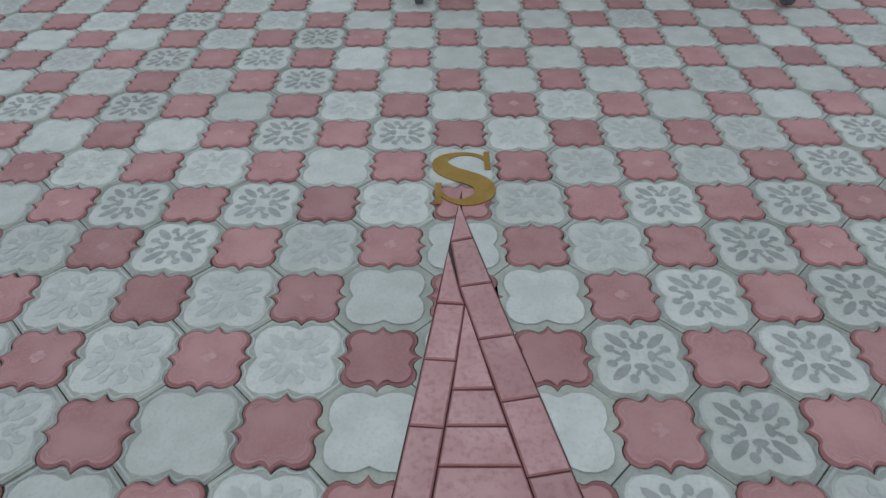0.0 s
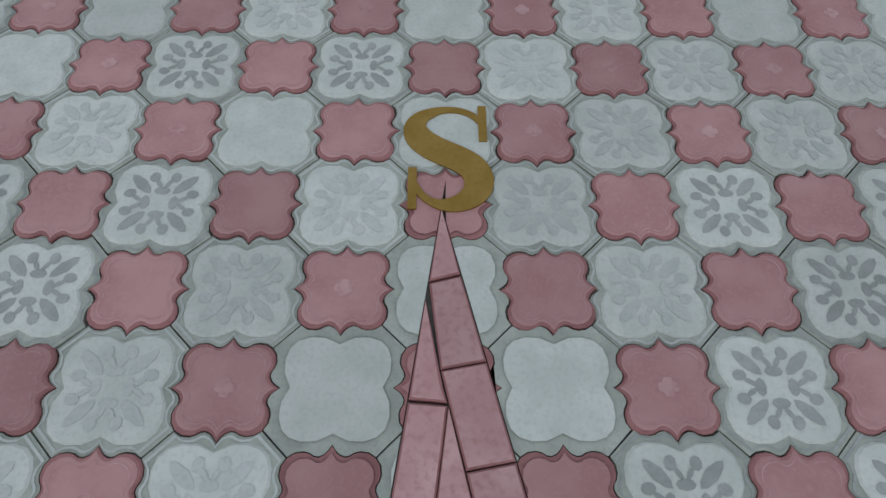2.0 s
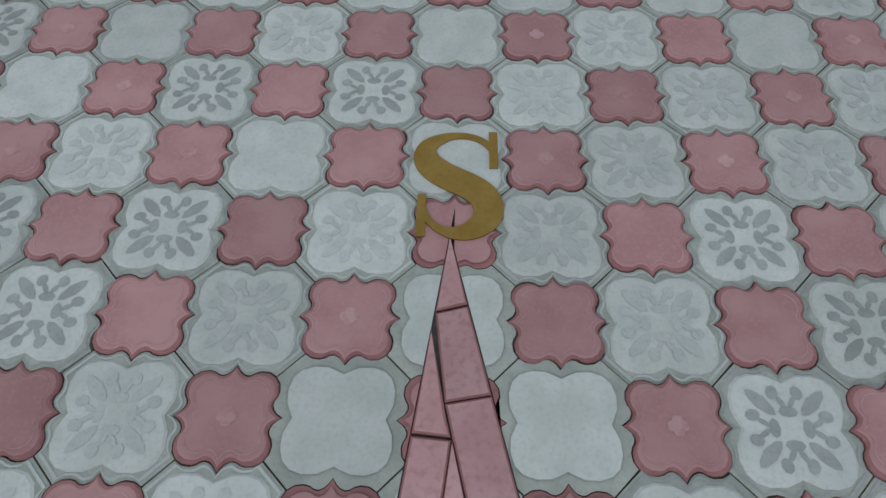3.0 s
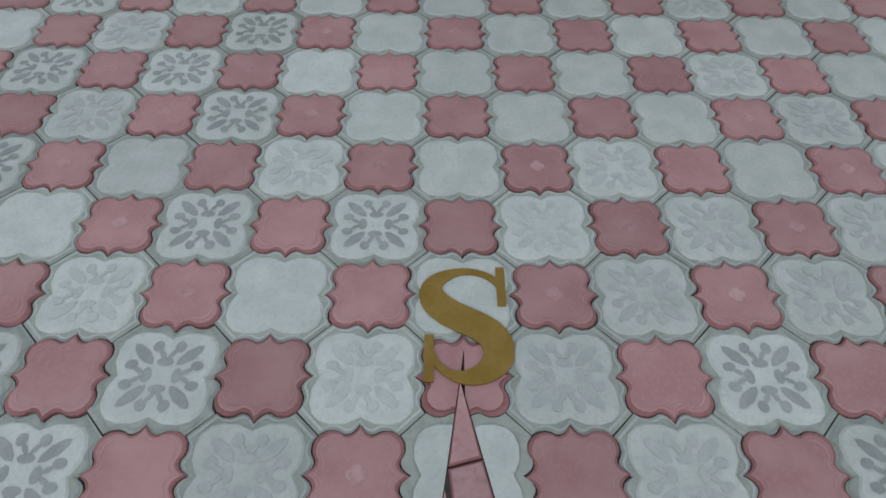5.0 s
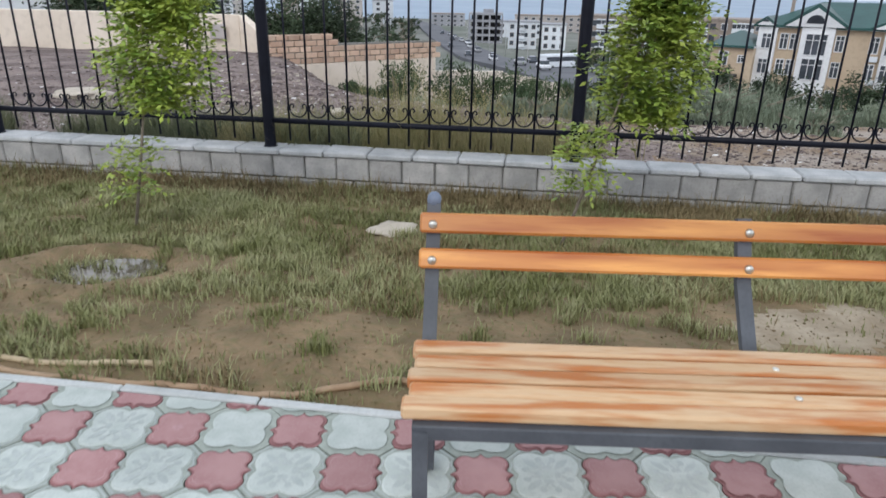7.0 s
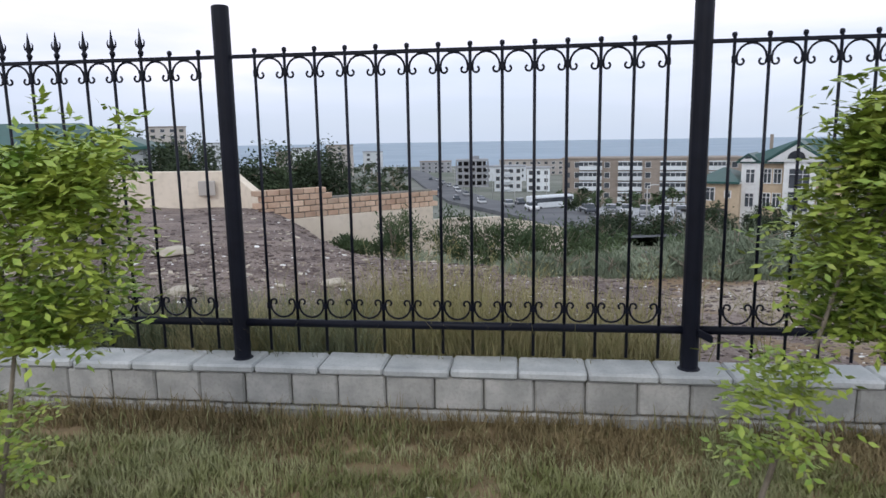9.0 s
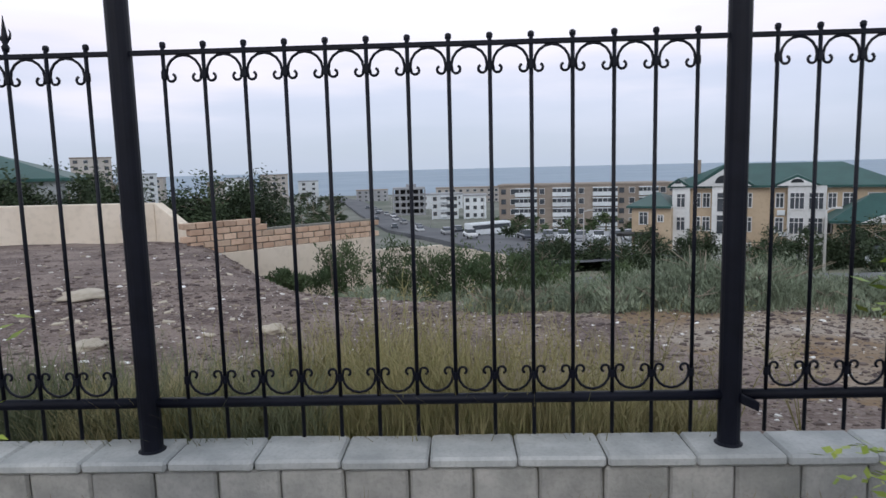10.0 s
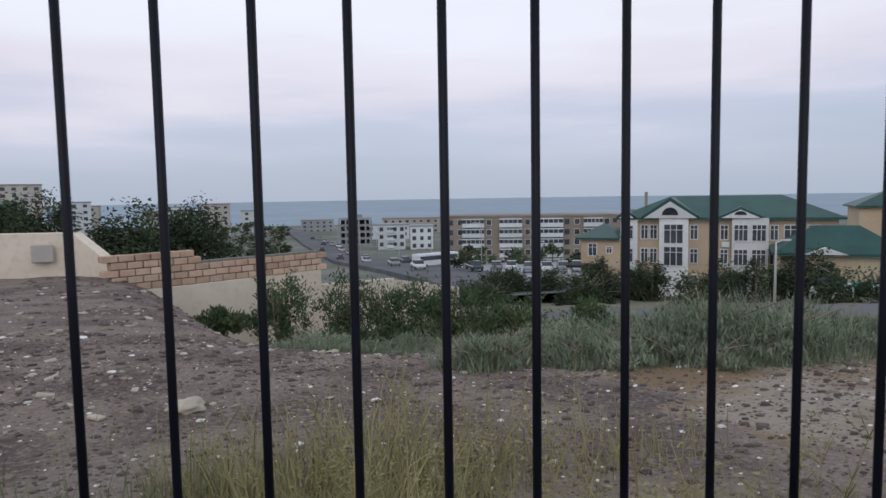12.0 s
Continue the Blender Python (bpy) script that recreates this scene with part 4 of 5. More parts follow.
villa = frame_at(42.1, 62.3, -36.42, "villa", "three-storey buff villa with white bays and green metal roof")
part("wall", boxes((-10.1, 9.6, 0, 11, -12, -1.75)), M_HOUSE, villa)
part("cornice", boxes((-10.5, 10.0, -0.45, 11.3, -1.95, -1.72)), M_TRIM, villa)
part("roof", hip_roof(-10.1, 9.6, 0, 11, -1.7, 2.1, 0.6, 5.0), M_ROOF, villa, "green standing-seam metal roof")
for x0, x1, rise in ((-8.1, -2.5, 1.95), (-0.8, 3.2, 0.95), (-10.6, -8.6, 0.7)):
    part("pediment", gable(x0 + 0.25, x1 - 0.25, -0.9, 0.5, -1.75, rise * 0.86), M_TRIM, villa, "white pediment")
    bm = gable(x0, x1, -0.8, 5.0, -1.68, rise)
    for v in bm.verts:
        v.co.z += 0.06
    part("gable_roof", bm, M_ROOF, villa)
    xm = (x0 + x1) / 2
    bm = bmesh.new()
    ring = [bm.verts.new((xm + 0.14 * (x1 - x0) * math.cos(t), -0.93, -1.45 + 0.5 * rise * math.sin(t) * 0.8)) for t in [math.pi * k / 10 for k in range(11)]]
    bm.faces.new(ring)
    bmesh.ops.solidify(bm, geom=list(bm.faces), thickness=0.03)
    part("fanlight", bm, M_PANE, villa)
part("bay", boxes((-6.35, -3.55, -0.7, 0, -12, -1.75)), M_TRIM, villa, "white central bay")
part("bay", boxes((0.45, 3.7, -0.7, 0, -12, -1.75)), M_TRIM, villa)
part("bay", boxes((-10.2, -8.5, -0.5, 0, -12, -1.75)), M_TRIM, villa)
for z in (-3.35, -5.6):
    window(villa, -4.97, z, 1.75, 1.85, -0.7, 3)
for z in (-3.2, -5.6, -8.2):
    for x in (-9.35,):
        window(villa, x, z, 0.75, 1.3, -0.5)
    for x in (-7.85, -6.95, -3.05, -0.25, 4.2):
        window(villa, x, z, 0.62, 1.35, 0.0)
    for x in (1.25, 2.85):
        window(villa, x, z, 1.15, 1.5, -0.7, 3)
    for x in (5.6, 7.6):
        window(villa, x, z, 1.0, 1.4, 0.0)
for x, z in ((-0.1, -4.4), (0.05, -6.5), (4.5, -4.6)):
    part("air_conditioner", boxes((x - 0.35, x + 0.35, -0.32, 0, z - 0.25, z + 0.25), bevel=0.03), M_FARWHITE, villa)
part("chimney", boxes((-8.2, -7.9, 3, 3.3, -0.6, 0.9)), M_PANEL, villa)
wing = frame_at(42.1, 62.3, -36.42, "villa_wing", "low buff side wing with green hipped roof")
part("wall", boxes((-14.1, -10.12, -1.5, 8, -12, -3.75)), M_HOUSE, wing)
part("cornice", boxes((-14.5, -10.1, -1.9, 8.3, -3.95, -3.74)), M_TRIM, wing)
part("roof", hip_roof(-14.1, -10.6, -1.5, 8, -3.72, 1.2, 0.5, 2.0), M_ROOF, wing)
window(wing, -12.9, -5.0, 0.8, 1.2, -1.5)
window(wing, -11.2, -5.0, 0.5, 0.6, -1.5)
part("porch_roof", boxes((-15.3, -11.3, -3.4, -1.5, -6.75, -6.45), bevel=0.05), M_DARK, wing)
for x in (-15.0, -13.2, -11.6):
    part("porch_post", boxes((x - 0.15, x + 0.15, -3.2, -2.9, -12, -6.7)), M_TRIM, wing)
annex = frame_at(42.1, 62.3, -36.42, "villa_annex", "buff annex with broad green roof and teal awning")
part("wall", boxes((4.3, 13.5, -7, -0.75, -12, -4.55)), M_HOUSE, annex)
part("roof", hip_roof(4.3, 13.5, -7, -0.2, -4.5, 2.2, 0.6, 3.4), M_ROOF, annex)
part("pediment", gable(6.0, 9.4, -7.7, -6, -4.6, 0.6), M_TRIM, annex)
part("cornice", boxes((3.8, 14, -7.5, -0.74, -4.75, -4.53)), M_TRIM, annex)
window(annex, 7.8, -6.2, 1.3, 1.5, -7.0)
window(annex, 4.95, -6.4, 0.6, 1.5, -7.0)
part("awning", boxes((9.4, 14.5, -9.5, -7.05, -7.0, -6.85)), M_TEAL, annex, "teal awning")
# A near-black box stands in for the shade below the awning.
part("awning_back", boxes((9.6, 14.4, -7.3, -7.02, -12, -7.05)), M_DARK, annex)
for x in (9.5, 12, 14.3):
    part("awning_post", boxes((x - 0.06, x + 0.06, -9.4, -9.28, -12, -6.9)), M_FARWHITE, annex)
back_house = thing("rear_house", "ochre house with green roof behind the villa", "building", (70, 66, lift(70, 66)), -36)
part("wall", boxes((-6, 8, 0, 8, -12, -1.2)), M_HOUSE, back_house)
part("roof", hip_roof(-6, 8, 0, 8, -1.15, 2.0), M_ROOF, back_house)
green_house = thing("green_roofed_hall", "white hall with a long green roof beyond the terrace", "building", (-24, 48, lift(-24, 48)), 12)
part("wall", boxes((-9, 6, 0, 9, -8, 0.9)), M_FARWHITE, green_house)
part("roof", hip_roof(-9, 6, 0, 9, 0.95, 1.7, 0.6), M_ROOF, green_house)


# ---- apartment blocks and far town ----
def block_of_flats(name, cx, cy, yaw, x0, x1, depth, z0, z1, storey, bay, mat_, label, balconies=(), pane_w=1.3):
    ob = thing(name, label, "building", (cx, cy, lift(cx, cy)), yaw)
    part("wall", boxes((x0, x1, 0, depth, z0, z1)), mat_, ob)
    part("parapet", boxes((x0 - 0.3, x1 + 0.3, -0.3, depth + 0.3, z1 - 0.02, z1 + 0.45)), M_PANEL if mat_ is not M_FARWHITE else M_FARGREY, ob)
    rows = int((z1 - z0) / storey)
    nb = int((x1 - x0) / bay)
    for r_ in range(rows):
        zc = z1 - storey * (r_ + 0.55)
        for k in range(nb):
            x = x0 + (k + 0.5) * (x1 - x0) / nb
            if any(b0 - 0.5 < x < b1 + 0.5 for b0, b1 in balconies):
                continue
            w = part("window", boxes((x - pane_w / 2 - 0.1, x + pane_w / 2 + 0.1, -0.08, 0.0, zc - 0.8, zc + 0.8)), M_TRIM if k % 3 else M_PANEL, ob)
            part("pane", boxes((x - pane_w / 2, x + pane_w / 2, -0.12, -0.081, zc - 0.7, zc + 0.7)), M_PANE, w)
        for b0, b1 in balconies:
            bal = part("balcony", boxes((b0, b1, -1.3, 0, zc - 1.35, zc - 0.25)), M_FARWHITE, ob)
            part("balcony_head", boxes((b0, b1, -1.35, 0, zc + 0.75, zc + 1.0)), M_FARWHITE, bal)
            part("glazing", boxes((b0 + 0.1, b1 - 0.1, -1.2, -0.02, zc - 0.24, zc + 0.74)), M_PANE, bal)
            for k in range(1, 5):
                xm = b0 + (b1 - b0) * k / 5
                part("mullion", boxes((xm - 0.06, xm + 0.06, -1.28, -1.2, zc - 0.24, zc + 0.74)), M_TRIM, bal)
    return ob


block_of_flats("apartment_block", 64.75, 177.42, -20.7, -22.5, 22.5, 11, -20.5, -5.8, 2.75, 2.6, M_PANEL, "long five-storey tan apartment block with white balconies",
               balconies=((-17.9, -11.9), (-7.7, -1.5), (3.0, 9.5), (15, 20)))
block_of_flats("apartment_block", 88, 205, -14, -14, 30, 12, -22, -7.2, 2.75, 3.0, M_PANEL, "far tan apartment block behind the first")
block_of_flats("white_block", 45.3, 260.3, -10.2, -10, 0.5, 10, -24, -11.2, 2.9, 2.4, M_FARWHITE, "white rendered low apartment block", balconies=((-6.5, -4.0),))
block_of_flats("white_block", 52, 258, -10.2, -4.5, 4.2, 10, -24, -11.9, 2.9, 2.2, M_FARWHITE, "white rendered low apartment block")
shellb = thing("unfinished_building", "grey concrete frame of an unfinished building", "building", (31.3, 302.7, lift(31.3, 302.7)), -6.1)
for k in range(6):
    z = -25 + 2.9 * k
    part("floor_slab", boxes((-7.5, 7, 0, 11, z, z + 0.9)), M_FARGREY, shellb)
for x in (-7.3, -4.4, -1.5, 1.4, 4.3, 6.8):
    part("column", boxes((x - 0.35, x + 0.35, 0.1, 0.8, -25, -10.6)), M_FARGREY, shellb)
# Dark box painted as the shade between the open floors.
part("core", boxes((-6.5, 6, 4, 10.5, -25, -10.8)), M_DARK, shellb)
part("stair_head", boxes((-1.5, 3, 3, 8, -10.2, -8.2)), M_FARGREY, shellb)
for nm, cx, cy, yaw, x0, x1, z0, z1, m in (
        ("long_block", 75.2, 417, -10.4, -15, 60, -24, -15.0, M_FARTAN), ("tower_block", -112.5, 336, 18.6, -8, 9, -18, 7.2, M_FARTAN), ("tower_block", -100, 352, 18.6, -3, 12, -18, -1.0, M_FARWHITE),
        ("far_block", -34.5, 403, 4.9, -9.5, 6, -22, -3.8, M_FARTAN), ("far_block", -34.5, 415, 4.9, -31, -19, -22, -5.2, M_FARWHITE), ("far_block", -34.5, 395, 4.9, -75, -60, -22, -3.5, M_FARTAN),
        ("far_block", -28, 430, 4.9, 4, 16, -24, -8.5, M_FARWHITE), ("far_block", -60, 440, 6, -20, 8, -24, -7.8, M_FARTAN), ("far_block", 26, 520, 0, -12, 12, -28, -18.5, M_FARGREY),
        ("far_block", -150, 330, 20, -30, 8, -18, 0.5, M_FARTAN), ("far_block", 180, 420, -20, -40, 40, -24, -15.5, M_FARTAN), ("long_block", 50, 350, -8, -8, 14, -23, -15.5, M_FARWHITE)):
    block_of_flats(nm, cx, cy, yaw, x0, x1, 12, z0, z1, 3.0, 4.2, m, "distant pale town building in the haze", pane_w=1.8)


# ---- avenue, car park, vehicles, street lamps ----
def road(name, pts, w, label, mat_=M_ASPH, lift=0.15):
    bm = bmesh.new()
    prev = None
    for i, p in enumerate(pts):
        d = (Vector(pts[min(i + 1, len(pts) - 1)]) - Vector(pts[max(i - 1, 0)])).normalized()
        s = Vector((d.y, -d.x)) * w / 2
        ring = [bm.verts.new((p[0] + s.x * k, p[1] + s.y * k, ground_z(*p) + lift + dz)) for k, dz in ((-1, -2), (-1, 0), (1, 0), (1, -2))]
        if prev:
            for k in range(3):
                bm.faces.new((prev[k], prev[k + 1], ring[k + 1], ring[k]))
        prev = ring
    return tagged(new(name, mesh_of(bm, mat_)), label, "road", kind="structure")


road("road", [(24 - 0.042 * (y - 90) + 0.00001 * (y - 90) ** 2, y) for y in range(60, 760, 20)], 13, "grey asphalt avenue running down to the sea", lift=0.9)
road("pavement", [(40 - 0.02 * (y - 90), y) for y in range(75, 150, 15)], 24, "pale paved car park beside the avenue", M_FARGREY, lift=0.7)
road("road_lower", [(8 + 1.0 * k, 36.5 - 0.55 * k + 0.004 * k * k) for k in range(0, 60, 3)], 2.8, "narrow grey lane below the slope", M_ASPH, lift=0.12)


def car(x, y, yaw, z, paint, scale=1.0, bus=False):
    L, Wd, H = (9.5, 2.4, 2.8) if bus else (4.3, 1.75, 1.45)
    ob = thing("bus" if bus else "car", "white city bus on the avenue" if bus else "small parked car on the avenue", "bus" if bus else "car", (x, y, z), yaw, group="" if bus else "cars on the avenue")
    bm = boxes((-L / 2, L / 2, -Wd / 2, Wd / 2, 0.3, H * (0.92 if bus else 0.6)), bevel=0.15)
    part("body", bm, paint, ob, smooth=False)
    if bus:
        part("window_band", boxes((-L / 2 + 0.3, L / 2 - 0.3, -Wd / 2 - 0.02, Wd / 2 + 0.02, 1.4, 2.2)), M_PANE, ob)
    else:
        bm = boxes((-L * 0.28, L * 0.25, -Wd * 0.42, Wd * 0.42, H * 0.6, H))
        for v in bm.verts:
            if v.co.z > H * 0.9:
                v.co.x *= 0.7
        part("cabin", bm, M_PANE, ob)
    for sx in (-0.32, 0.32):
        for sy in (-1, 1):
            bm = tube(bmesh.new(), [(sx * L, sy * (Wd / 2 - 0.2), 0.33), (sx * L, sy * (Wd / 2 + 0.01), 0.33)], 0.33, 12)
            part("wheel", bm, M_DARK, ob)


for k in range(16):
    y = 100 + k * 17 + rs.uniform(-5, 5)
    x = 24 - 0.042 * (y - 90) + rs.choice((-4.2, -1.5, 1.6, 4.4))
    car(x, y, 92, ground_z(x, y) + 1.05, M_CAR if k % 3 else M_PANE)
for k in range(9):
    x, y = 32 + k * 2.2 + rs.uniform(-0.4, 0.4), 104 - k * 1.2
    car(x, y, 70, ground_z(x, y) + 0.9, M_CAR if k % 2 else M_FARGREY)
car(27.5, 128, 25, ground_z(27.5, 128) + 1.0, M_FARWHITE, bus=True)
for x, y in ((40, 47), (43.5, 45)):
    car(x, y, 30, ground_z(x, y) + 0.3, M_FARWHITE)


def street_lamp(x, y, top, arm):
    z0 = ground_z(x, y)
    ob = thing("street_lamp", "pale slender street lamp with a curved arm", "street lamp", (x, y, z0), group="street lamps")
    h = top - z0
    part("pole", tube(bmesh.new(), [(0, 0, 0), (0, 0, h * 0.9), (0, 0, h - 0.1), (arm * 0.4, 0, h)], [0.09, 0.06, 0.05, 0.04], 8), M_POLE, ob, smooth=True)
    part("lamp_head", boxes((arm * 0.4 - 0.05, arm, -0.11, 0.11, h - 0.03, h + 0.08), bevel=0.02), M_POLE, ob)


street_lamp(28.2, 38.9, -1.95, 1.0)
street_lamp(24.6, 69.6, -3.9, 1.2)
for k in range(7):
    y = 110 + 32 * k
    street_lamp(32 - 0.042 * (y - 90), y, ground_z(32, y) + 8.5, -1.5)

# ---- lawn clutter ----
bm = bmesh.new()
r = 0.36
ring = []
for k in range(26):
    t = 2 * math.pi * k / 26
    q = 1 + 0.15 * noise.noise((math.cos(t) * 2, math.sin(t) * 2, 1))
    ring.append(bm.verts.new((-2.04 + 0.33 * q * math.cos(t), 3.56 + 0.25 * q * math.sin(t), ground_z(-2.04, 3.56) + 0.022)))
bm.faces.new(ring)
tagged(new("puddle", mesh_of(bm, M_WATER)), "shallow muddy puddle in the watering basin", "puddle", kind="structure")


def lay(name, pts, rad, mat_, label, category):
    line = []
    for (x0, y0), (x1, y1) in zip(pts, pts[1:]):
        for k in range(6):
            t = k / 6
            line.append((x0 + (x1 - x0) * t, y0 + (y1 - y0) * t))
    line = [(x, y, ground_z(x, y) + rad * 0.8) for x, y in line]
    tagged(new(name, mesh_of(tube(bmesh.new(), line, rad, 8), mat_, smooth=True)), label, category)


lay("garden_hose", [(-2.9, 2.62), (-2.5, 2.47), (-2.1, 2.38), (-1.65, 2.25), (-1.15, 2.14), (-0.78, 2.12), (-0.4, 2.22), (-0.12, 2.1), (0.3, 1.98), (0.9, 1.82), (1.6, 1.68)], 0.013, M_HOSE, "tan rubber hose lying along the lawn edge", "hose")
lay("wooden_stick", [(-2.08, 2.43), (-1.65, 2.37), (-1.19, 2.305)], 0.012, M_STICK, "long pale wooden stick on the lawn", "stick")

# ---- brass letter ----
def bez(p, n=14):
    out = []
    for k in range(n):
        t = k / n
        out.append(tuple((1 - t) ** 3 * p[0][i] + 3 * t * (1 - t) ** 2 * p[1][i] + 3 * t * t * (1 - t) * p[2][i] + t ** 3 * p[3][i] for i in range(2)))
    return out


def letter_s():
    """A heavy serif S: a spine whose width swells in the middle, with two upright serifs."""
    line = bez([(0.074, 0.022), (0.052, 0.062), (-0.005, 0.064), (-0.032, 0.048)]) + bez([(-0.032, 0.048), (-0.082, 0.028), (-0.072, -0.022), (-0.030, -0.044)]) \
        + bez([(-0.030, -0.046), (0.000, -0.066), (0.040, -0.078), (0.058, -0.105)]) + bez([(0.058, -0.105), (0.088, -0.160), (0.030, -0.200), (-0.012, -0.192)]) \
        + bez([(-0.012, -0.192), (-0.040, -0.186), (-0.058, -0.165), (-0.066, -0.140)]) + [(-0.066, -0.140)]
    n = len(line)
    bm = bmesh.new()
    rows = []
    for i, (x, y) in enumerate(line):
        a, b = line[max(i - 1, 0)], line[min(i + 1, n - 1)]
        d = Vector((b[0] - a[0], b[1] - a[1])).normalized()
        t = i / (n - 1)
        w = 0.0075 + 0.0245 * math.exp(-((t - 0.50) / 0.27) ** 4)
        nx, ny = -d.y * w, d.x * w
        rows.append([bm.verts.new((x + s * nx, y + s * ny, z)) for s, z in ((1, 0.0), (1, 0.004), (-1, 0.004), (-1, 0.0))])
    for a, b in zip(rows, rows[1:]):
        for k in range(4):
            bm.faces.new((a[k], a[(k + 1) % 4], b[(k + 1) % 4], b[k]))
    for x, y0, y1, s in ((0.078, -0.030, 0.068, -1), (-0.070, -0.203, -0.100, 1)):
        box(bm, x - 0.009, x + 0.009, y0, y1, 0.0, 0.0045)
    return bm


ob = thing("letter", "gold brass letter S set into the paving", "letter", (*on_paving(0.002, -0.002)[0][:2], 0.001), PAVE_YAW, mesh=mesh_of(letter_s(), M_BRASS))

# ---- kerb ----
kerb = thing("kerb", "narrow pale concrete edging between paving and lawn", "kerb", on_paving(0, kerb_y(0))[0], math.degrees(math.atan(-0.1306)) + PAVE_YAW, kind="structure")
m_kerb = mesh_of(boxes((-0.245, 0.245, 0.0, 0.038, -0.12, 0.006), bevel=0.005), M_KERB, name="kerb_stone")
for k in range(-12, 13):
    part("kerb_stone", m_kerb, None, kerb).matrix_basis = pose(k * 0.496, 0, rng.uniform(-0.003, 0.003), 0, 0, rng.uniform(-0.25, 0.25))

# ---- needle of rose pavers ----
APEX = (-0.009, -0.198)
KL, KR, KI = 0.150, 0.242, 0.235


def left_edge(y):
    return APEX[0] - KL * (APEX[1] - y)


def right_edge(y):
    return APEX[0] + KR * (APEX[1] - y)


def inner_right(y):
    return max(left_edge(y), -0.046 + KI * (-0.40 - y)) if y < -0.38 else left_edge(y)


def inner_left(y):
    return min(inner_right(y), left_edge(y) + 0.074)


needle = thing("paver_needle", "long pointed needle of rose pavers inlaid in paving", "paving inlay", PAVE, PAVE_YAW, kind="structure")


def paver(pts):
    """One paver from its outline, edges rounded off and slightly sunk joints."""
    bm = bmesh.new()
    c = Vector((sum(p[0] for p in pts) / len(pts), sum(p[1] for p in pts) / len(pts)))
    g = 0.0022

    def shrink(d):
        out = []
        n = len(pts)
        for i in range(n):
            p, a, b = Vector(pts[i]), Vector(pts[i - 1]), Vector(pts[(i + 1) % n])
            e = ((a - p).normalized() + (b - p).normalized())
            if e.length < 1e-4:
                e = c - p
            if e.dot(c - p) < 0:
                e = -e
            out.append(p + e.normalized() * d)
        return out
    low, mid, top = shrink(g), shrink(g), shrink(g + 0.005)
    rings = [[bm.verts.new((p.x, p.y, z)) for p in ps] for ps, z in ((low, -0.02), (mid, 0.0005), (top, 0.0035))]
    n = len(pts)
    for a, b in zip(rings, rings[1:]):
        for k in range(n):
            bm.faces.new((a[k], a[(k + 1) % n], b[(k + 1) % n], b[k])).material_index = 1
    bm.faces.new(rings[-1])
    part("paver", mesh_of(bm, M_BRICKR, M_REDEDGE, name="paver"), None, needle)


paver([(left_edge(-0.366), -0.366), (right_edge(-0.350), -0.350), APEX])
ys = [-0.352 - 0.1715 * k for k in range(23)]
for y0, y1 in zip(ys, ys[1:]):
    paver([(inner_right(y1 - 0.016), y1 - 0.016), (right_edge(y1), y1), (right_edge(y0), y0), (inner_right(y0 - 0.016) if y0 < -0.37 else left_edge(-0.368), y0 - 0.016)])
paver([(left_edge(-0.592), -0.592), (inner_left(-0.598), -0.598), (inner_right(-0.565), -0.565), (left_edge(-0.40), -0.40)])
ys = [-0.595 - 0.172 * k for k in range(21)]
for y0, y1 in zip(ys, ys[1:]):
    paver([(left_edge(y1), y1), (inner_left(y1 - 0.006), y1 - 0.006), (inner_left(y0 - 0.006), y0 - 0.006), (left_edge(y0), y0)])
ys = [-0.850 - 0.090 * k for k in range(37)]
paver([(inner_left(-0.850), -0.850), (inner_right(-0.847), -0.847), (inner_right(-0.60), -0.60)])
for y0, y1 in zip(ys, ys[1:]):
    paver([(inner_left(y1), y1), (inner_right(y1), y1), (inner_right(y0), y0), (inner_left(y0), y0)])

# ---- paving: pale octagons and rose quatrefoils ----
def mirror4(q):
    """A full outline from the stretch between the +x and +y axes, its end left out."""
    out = []
    for k in range(4):
        c, s = (1, 0, -1, 0)[k], (0, 1, 0, -1)[k]
        out += [(x * c - y * s, x * s + y * c) for x, y in q]
    return out


LOBE = [(0.262 + 0.172 * math.cos(radians(t)), 0.262 + 0.172 * math.sin(radians(t))) for t in (-40, -24, -6, 20, 45, 70, 96, 114, 130)]
CUSP = [(0.490, 0.0), (0.440, 0.034), (0.408, 0.066), (0.388, 0.112)]
ROSE = mirror4(CUSP + LOBE + [(y, x) for x, y in CUSP[:0:-1]])
SIDE = [(1 - x, y) for x, y in CUSP + LOBE[:5]]
PALE = mirror4(SIDE + [(y, x) for x, y in SIDE[:0:-1]])
PLATEAU = mirror4([(0.415, 0.0), (0.445, 0.06), (0.480, 0.14), (0.485, 0.27), (0.45, 0.38), (0.38, 0.45), (0.27, 0.485), (0.14, 0.480), (0.06, 0.445)])


def clip_poly(poly, keep):
    """Part of a polygon on the side where keep is positive."""
    out = []
    for i, p in enumerate(poly):
        q = poly[(i + 1) % len(poly)]
        a, b = keep(p), keep(q)
        if a >= 0:
            out.append(p)
        if (a >= 0) != (b >= 0):
            t = a / (a - b)
            out.append((p[0] + (q[0] - p[0]) * t, p[1] + (q[1] - p[1]) * t))
    return out


def scaled(poly, k):
    return [(x * k, y * k) for x, y in poly]


def blob(cx, cy, rx, ry, turn, n=8, pointed=False):
    out = []
    for k in range(n):
        t = 2 * math.pi * k / n
        x, y = rx * math.cos(t), ry * math.sin(t) * (abs(math.sin(t)) ** 0.4 if pointed else 1)
        out.append((cx + x * math.cos(turn) - y * math.sin(turn), cy + x * math.sin(turn) + y * math.cos(turn)))
    return out


